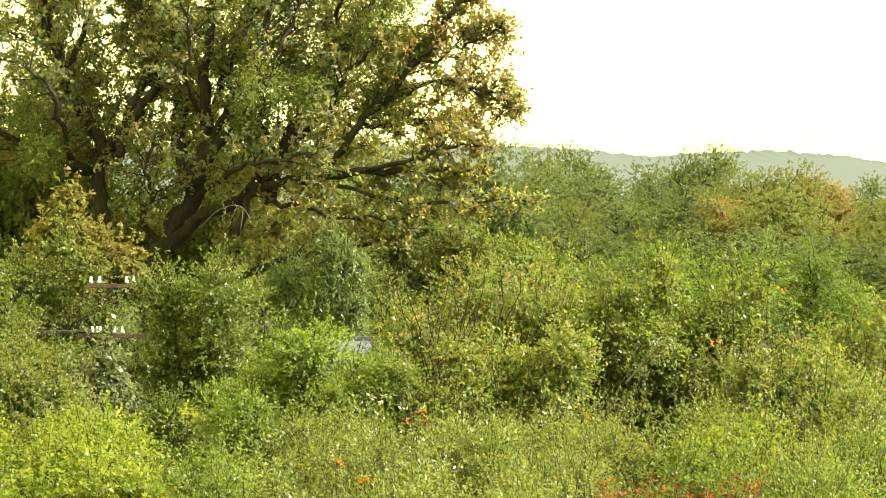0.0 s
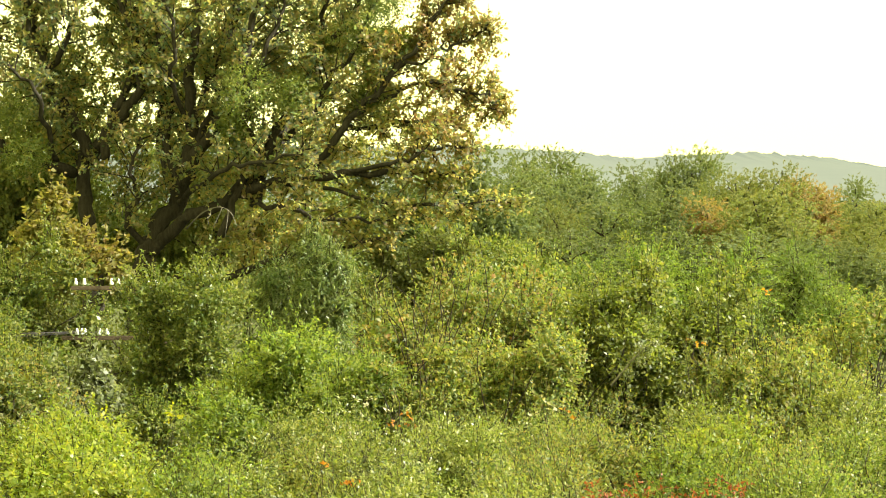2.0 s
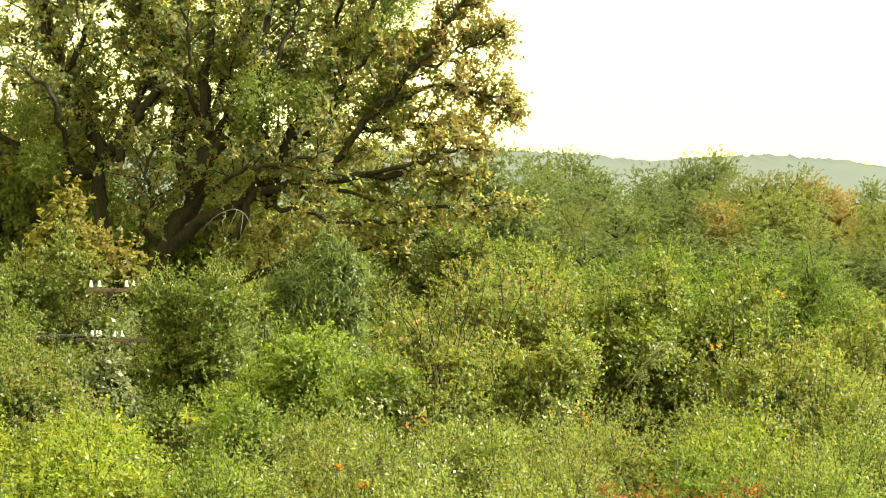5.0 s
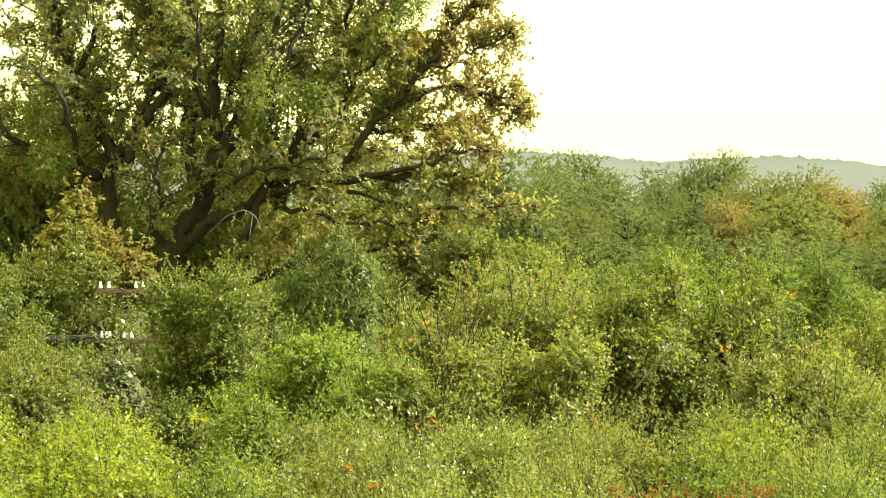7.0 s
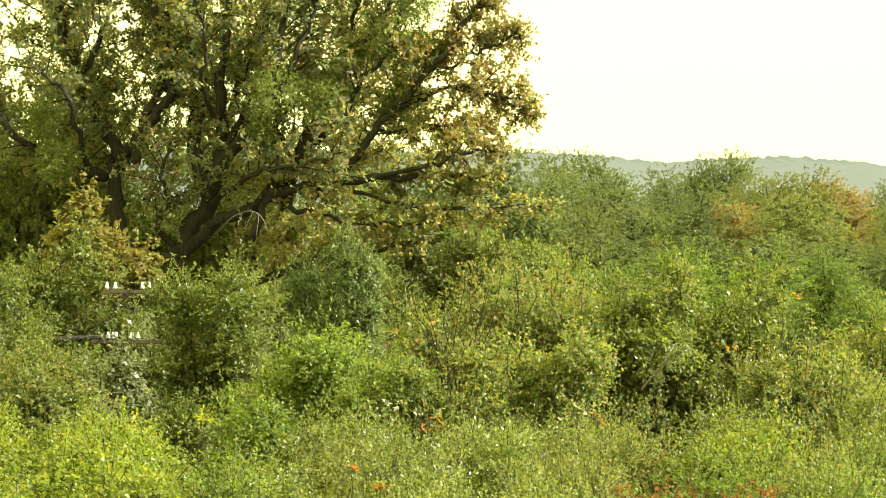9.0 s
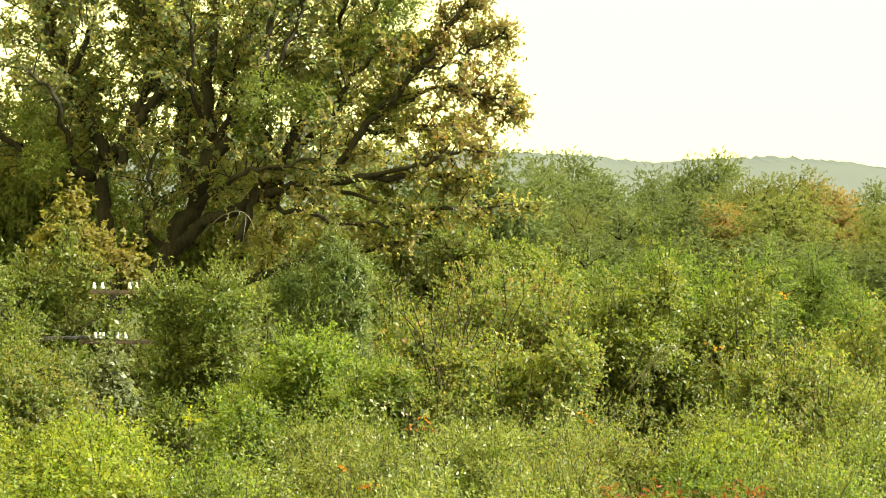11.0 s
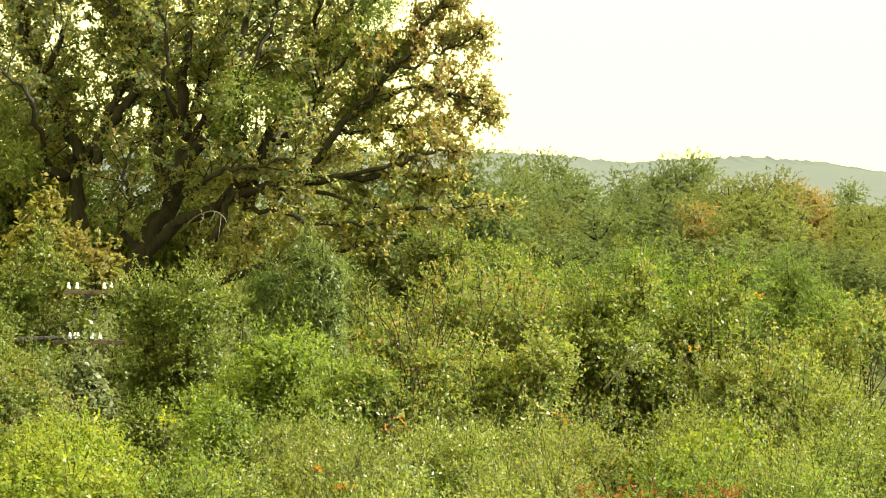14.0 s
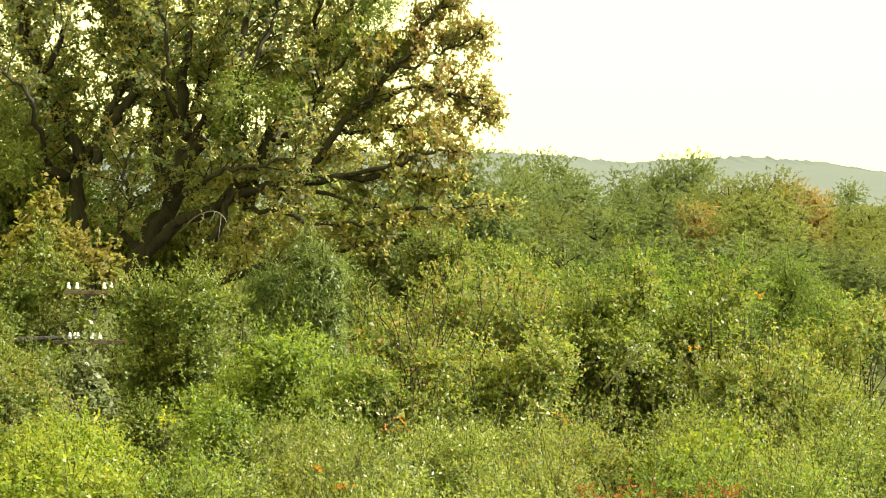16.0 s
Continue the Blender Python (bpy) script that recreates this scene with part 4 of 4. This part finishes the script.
# ---- the thicket in front: low shrubs crown to crown ----
def build_thicket():
    rng = np.random.default_rng(77)
    kinds = [
        ("thicket_shrub", THICKET_LEAF, "olive thicket shrub with small shiny pale leaves", 0.047, 0.46),
        ("thicket_shrub", THICKET_LEAF, "olive thicket shrub with small shiny pale leaves", 0.047, 0.46),
        ("thicket_shrub", PLUM_LEAF, "yellow-green thicket shrub with thin upright twigs", 0.047, 0.46),
        ("thicket_shrub", GREEN_LEAF, "green thicket shrub with fresh leaves", 0.044, 0.5),
        ("lime_shrub", LIME_LEAF, "bright lime-green leafy shrub in the sun", 0.058, 0.6),
    ]
    models = []
    for i, (name, mat, label, leaf, slim) in enumerate(kinds):
        ob = plant(name, on(0, 0), 3.05, (1.0, 1.0), mat, label, "bush", "thicket shrubs", seed=200 + i, low=0.48, lobes=26, size=0.3, bare=0.3, shoots=0.03 if i == 4 else 0.07,
                   count=760, per=11, leaf=leaf, slim=slim, length=0.34, stems=5, stem_r=0.022, rise=0.7, core=90)
        models.append(ob)
    used = set()
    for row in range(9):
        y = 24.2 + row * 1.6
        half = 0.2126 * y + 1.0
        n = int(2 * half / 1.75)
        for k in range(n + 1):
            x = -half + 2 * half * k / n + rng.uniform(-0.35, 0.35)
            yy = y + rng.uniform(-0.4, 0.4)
            s = x / (0.2126 * y)          # across the camera's view: -1 to 1
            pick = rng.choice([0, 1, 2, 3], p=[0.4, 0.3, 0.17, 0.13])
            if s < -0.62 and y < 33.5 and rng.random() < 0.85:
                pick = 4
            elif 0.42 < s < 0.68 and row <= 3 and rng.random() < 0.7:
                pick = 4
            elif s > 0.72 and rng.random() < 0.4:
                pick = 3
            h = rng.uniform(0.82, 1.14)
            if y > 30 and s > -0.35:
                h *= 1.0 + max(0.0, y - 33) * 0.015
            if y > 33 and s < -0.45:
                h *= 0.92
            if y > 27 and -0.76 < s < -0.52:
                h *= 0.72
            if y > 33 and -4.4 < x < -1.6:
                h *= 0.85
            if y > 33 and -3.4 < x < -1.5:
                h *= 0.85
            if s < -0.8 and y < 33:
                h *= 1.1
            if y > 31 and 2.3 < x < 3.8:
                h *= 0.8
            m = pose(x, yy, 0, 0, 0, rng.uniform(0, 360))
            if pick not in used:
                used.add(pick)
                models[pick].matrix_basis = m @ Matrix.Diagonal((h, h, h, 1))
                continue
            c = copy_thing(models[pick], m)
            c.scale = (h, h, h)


build_thicket()


def build_accents():
    """Single shoots and sprays whose leaves have turned, among the thicket."""
    turned = [
        # x, y, height, radius, leaves, label, sprigs
        (-0.5, 30.0, 3.28, 0.1, ORANGE_LEAF, "shoot with a few orange leaves in the thicket", 7),
        (-1.12, 25.5, 3, 0.1, ORANGE_LEAF, "shoot with a few orange leaves in the thicket", 8),
        (-0.8, 30.2, 3.36, 0.07, ORANGE_LEAF, "shoot with a few orange leaves in the thicket", 4),
        (-1.48, 26.0, 3.14, 0.08, ORANGE_LEAF, "shoot with a few orange leaves in the thicket", 4),
        (1.76, 29.5, 3.37, 0.09, ORANGE_LEAF, "shoot with a few orange leaves in the thicket", 5),
        (5.19, 34.6, 4.9, 0.1, ORANGE_LEAF, "shoot with a few orange leaves above the pear", 5),
        (3.93, 34.0, 4.15, 0.22, ORANGE_LEAF, "shoot with scattered orange leaves by the pear", 5),
        (3.0, 35.3, 5.75, 0.16, PEAR_LEAF, "tall leading shoot of a wild pear", 46),
        (3.35, 35.4, 5.4, 0.2, PEAR_LEAF, "tall leading shoot of a wild pear", 40),
        (4.6, 35.6, 5.5, 0.18, PEAR_LEAF, "tall leading shoot of a wild pear", 44),
        (5.1, 35.6, 5.35, 0.16, PEAR_LEAF, "tall leading shoot of a wild pear", 36),
        (2.4, 35.2, 5.1, 0.18, PEAR_LEAF, "tall leading shoot of a wild pear", 36),
        (-4.15, 31.0, 3.26, 0.12, YELLOW_LEAF, "shoot with bright yellow leaves", 14),
        (-5.14, 31.2, 3.16, 0.12, YELLOW_LEAF, "shoot with bright yellow leaves", 9),
        (-5.76, 32.5, 3.32, 0.35, MAPLE_LEAF, "shoots with rusty tan leaves", 26),
        (-1.22, 30.0, 3.57, 0.14, DRY_LEAF, "shoot with dry whitish hanging leaves", 10),
        (-0.75, 29.0, 3.51, 0.12, DRY_LEAF, "shoot with dry whitish hanging leaves", 6),
        (-1.4, 28.0, 3.3, 0.16, DRY_LEAF, "shoot with dry whitish hanging leaves", 9),
        (1.43, 30.0, 3.48, 0.16, DRY_LEAF, "shoot with dry whitish hanging leaves", 7),
        (-1.61, 26.2, 3.36, 0.2, DRY_LEAF, "shoot with dry whitish hanging leaves", 6),
        (-1.19, 33.6, 3.64, 0.18, RED_LEAF, "shoot with dark red leaves", 7),
    ]
    for i, (x, y, h, r, mat, label, n) in enumerate(turned):
        plant("leafy_shoot", on(x, y), h, (r, r), mat, label, "shoot", "turned shoots", seed=500 + i, low=0.93, lobes=3, size=0.7, count=max(2, n // 2), per=5,
              leaf=0.06, slim=0.6, length=0.16, stems=1, stem_r=0.012, bare=1.0, shoots=0)
    rng = np.random.default_rng(9)
    for i, x in enumerate((1.67, 1.94, 2.24, 2.54, 2.74, 3.01, 3.25, 3.44)):
        plant("red_shoot", on(x, 24.6 + rng.uniform(-0.2, 0.2)), 3.07 + rng.uniform(-0.04, 0.06), (0.16, 0.16), RED_LEAF, "low shoot with bright red autumn leaves", "shoot", "red shoots",
              seed=540 + i, low=0.86, lobes=4, size=0.6, count=11, per=6, leaf=0.05, slim=0.55, length=0.15, stems=1, stem_r=0.012, bare=1.0, shoots=0)
    # a fallen locust spray leaning on the thicket
    ob = thing("fallen_branch", (2.52, 32.5, 0), "fallen pale green branch leaning across the thicket", "branch")
    a = np.array((0, 0, 3.45))
    b = np.array((3.15 - 2.52, -0.2, 4.16))
    pts = bent(rng, a, b, 6, 0.05, 0.02)
    part("stem", tube(pts, [0.022, 0.02, 0.017, 0.014, 0.011, 0.008, 0.005], 6), DEAD, ob)
    st = np.concatenate([pts[i] + (pts[i + 1] - pts[i]) * rng.random((9, 1)) for i in range(1, 6)])
    way = unit(unit(b - a) * 0.8 + rng.normal(size=(len(st), 3)) * 0.6 + np.array([0, 0, -0.2]))
    q, t = sprigs(rng, st, way, rng.uniform(0.12, 0.28, len(st)), 9, 0.06, 0.3, 0.7, -0.1, 0.4)
    part("foliage", quad_mesh("foliage", q, SILVER_LEAF), None, ob)
    # bare grey branch hanging out of the oak
    ob = thing("dead_branch", (-6.22, 50, 5.75), "bare bleached branch arching from the oak", "branch")
    o = np.array((-6.22, 50, 5.75))
    line = limb_points([np.array(q) - o for q in ((-6.45, 51, 5.57), (-5.95, 50, 5.96), (-5.5, 49.6, 6.11), (-5.2, 49.4, 5.98), (-5.06, 49.4, 5.66))])
    part("stem", tube(line, [0.019 - 0.0008 * i for i in range(len(line))], 6), DEAD, ob)
    for i in (2, 5, 7):
        f = line[4 + i]
        part("bare_twig", tube(bent(rng, f, f + rng.normal(size=3) * 0.25 + np.array([0.05, 0, -0.3]), 3, 0, 0.08), [0.012, 0.009, 0.006, 0.004], 5), DEAD, ob)


build_accents()


# ---- woods beyond the railway ----
def build_woods():
    W = [
        # x, y, height, radii, leaves, kind
        (6.44, 110, 8.23, (2.0, 2.0), WOOD_LEAF),
        (4.13, 108, 7.87, (1.9, 2.0), WOOD_LEAF),
        (5.59, 112.5, 7.96, (1.7, 1.8), WOOD_LEAF),
        (7.47, 111.5, 7.99, (1.7, 1.8), WOOD_LEAF),
        (12.66, 121.5, 7.91, (1.6, 1.8), WOOD_LEAF),
        (14.56, 120.6, 8.07, (1.6, 1.8), WOOD_LEAF),
        (18.42, 114.6, 6.96, (1.8, 1.8), WOOD_GOLD),
        (13.37, 120, 8.35, (1.8, 2.0), WOOD_LEAF),
        (10.43, 118, 7.55, (1.9, 2.0), WOOD_LEAF),
        (15.36, 112, 7.32, (2.4, 2.2), WOOD_OLIVE),
        (17.49, 113, 7.11, (2.0, 2.0), WOOD_OLIVE),
        (19.51, 115, 7.03, (1.7, 2.0), WOOD_GOLD),
        (25.3, 130, 7.17, (1.3, 1.5), WOOD_LEAF),
        (27.44, 128, 6.85, (1.3, 1.5), WOOD_LEAF),
        (21.62, 118, 5.86, (2.0, 2.0), WOOD_OLIVE),
        (22.69, 110, 5.61, (2.0, 2.0), WOOD_OLIVE),
        (11.62, 92, 5.83, (1.9, 1.8), WOOD_GOLD),
        (9.63, 92, 6.62, (1.9, 1.8), WOOD_LEAF),
        (6.73, 90, 5.89, (2.0, 1.8), WOOD_LEAF),
        (4.44, 88, 6.09, (1.2, 1.4), WOOD_OLIVE),
        (13.81, 90, 6.09, (2.1, 1.8), WOOD_OLIVE),
        (15.65, 88, 5.31, (1.8, 1.8), WOOD_LEAF),
        (17.79, 88, 5.07, (1.9, 1.8), WOOD_OLIVE),
        (2.59, 90, 7.3, (1.8, 1.8), WOOD_LEAF),
        (4.13, 74, 5, (1.6, 1.5), WOOD_LEAF),
        (6.14, 74, 4.79, (1.6, 1.5), WOOD_LEAF),
        (8.34, 74, 4.89, (1.6, 1.5), WOOD_LEAF),
        (10.55, 74, 4.89, (1.7, 1.5), WOOD_LEAF),
        (12.76, 74, 4.59, (1.7, 1.5), WOOD_LEAF),
        (14.76, 74, 4.39, (1.7, 1.5), WOOD_LEAF),
        (8.5, 64, 3.5, (1.4, 1.2), WOOD_LEAF),
        (11.0, 64, 3.3, (1.4, 1.2), WOOD_OLIVE),
        (13.3, 65, 3.2, (1.4, 1.2), WOOD_LEAF),
        (15.6, 68, 2.6, (1.5, 1.2), WOOD_LEAF),
        (16.81, 76, 4.75, (1.7, 1.5), WOOD_OLIVE),
        (-11.4, 57, 8.2, (1.8, 1.6), WOOD_OLIVE),
        (-6.6, 58, 7.3, (1.8, 1.6), WOOD_OLIVE),
        (-12.22, 59, 8.74, (2.2, 1.8), DARK_LEAF),
        (-13.19, 57, 8.51, (2.2, 1.8), DARK_LEAF),
        (-10.8, 60, 7.64, (2.0, 1.8), DARK_LEAF),
        (-9.17, 60, 7.23, (2.0, 1.8), DARK_LEAF),
        (-7.51, 61, 7.24, (2.0, 1.8), DARK_LEAF),
        (-5.95, 62, 7.17, (2.0, 1.8), DARK_LEAF),
        (-4.41, 64, 7.14, (2.0, 1.8), DARK_LEAF),
        (-3.17, 76, 7.39, (2.0, 1.8), WOOD_LEAF),
        (-1.14, 78, 7.35, (2.0, 1.8), WOOD_LEAF),
        (0.78, 80, 7.48, (2.0, 1.8), WOOD_LEAF),
    ]
    text = {"wood_leaf": "green broadleaved tree in the hazy wood", "olive_wood_leaf": "olive-green tree in the hazy wood",
            "golden_wood_leaf": "tree turning orange-gold in the hazy wood", "dark_green_leaf": "dark green tree in the shade behind the oak"}
    made, turn = {}, {}
    rng = np.random.default_rng(31)
    for i, (x, y, h, radii, mat) in enumerate(W):
        far = y > 85
        top = h * 1.06 + (0.6 + max(-0.4, 0.9 * (h - 7.5)) if far else 1.1 if x < 1.5 else 0.3)
        wide = (radii[0] * 1.35, radii[1] * 1.3)
        turn[mat.name] = turn.get(mat.name, -1) + 1
        key = (mat.name, turn[mat.name] % (3 if mat is WOOD_LEAF else 2))
        if key not in made:
            ob = plant("wood_tree", on(x, y), top, wide, mat, text[mat.name], "tree", "trees of the far wood", seed=300 + i, low=0.12, lobes=17, size=0.56,
                       count=1850, per=11, core=620, bare=0.03, leaf=0.108, slim=0.62, length=0.3, trunk=True, stem_r=0.1, rise=0.25, lift=0.0, shoots=0, face=0.85)
            made[key] = (ob, top, wide)
            continue
        ob, top0, wide0 = made[key]
        c = copy_thing(ob, pose(x, y, 0, 0, 0, rng.choice([0, 180]) + rng.uniform(-35, 35)))
        c.scale = (wide[0] / wide0[0], wide[1] / wide0[1], top / top0)


def build_acacias():
    """Young locust trees: long feathered leaves in arching sprays."""
    made = []
    A = [
        (4.88, 52.0, 5.75, (0.75, 0.7), 61),
        (7.41, 54.0, 5.52, (0.85, 0.7), 62),
        (9.03, 55.0, 4.86, (0.75, 0.7), 63),
        (10.04, 54.0, 4.23, (0.9, 0.7), 64),
        (6.35, 55.0, 5.08, (0.9, 0.7), 65),
        (3.58, 56.0, 4.91, (0.9, 0.7), 66),
    ]
    for x, y, h, radii, seed in A:
        made.append(plant("locust_tree", on(x, y), h, radii, ACACIA_LEAF, "young locust tree with soft feathery green leaves", "tree", "young locust trees",
                          seed=seed, low=0.4, lobes=10, size=0.4, count=330, per=24, leaf=0.08, slim=0.42, length=0.95, droop=0.4, lift=0.0, trunk=True, stem_r=0.07, rise=0.5, shoots=0.05))
    return made


build_woods()
acacias = build_acacias()


# ---- what moves ----
def motions():
    # the coach rolls away behind the bushes
    walk(coach, [(t, pose(-4.2 + 9.0 * t, RAIL_Y, RAIL_Z + 0.02)) for t in (0, 1, 2, 3, 4, 6, 8, 10, 12, 14, 16)])
    # the young locusts sway a little in the wind
    for i, ob in enumerate(acacias):
        at = ob.matrix_basis.translation.copy()
        rows = []
        for k in range(33):
            t = k * 0.5
            rows.append((t, pose(at.x, at.y, at.z, 0.25 * math.sin(t * 2.3 + i), 0.45 * math.sin(t * 1.7 + i * 1.3), 0.6 * math.sin(t * 1.1 + i))))
        walk(ob, rows)


motions()
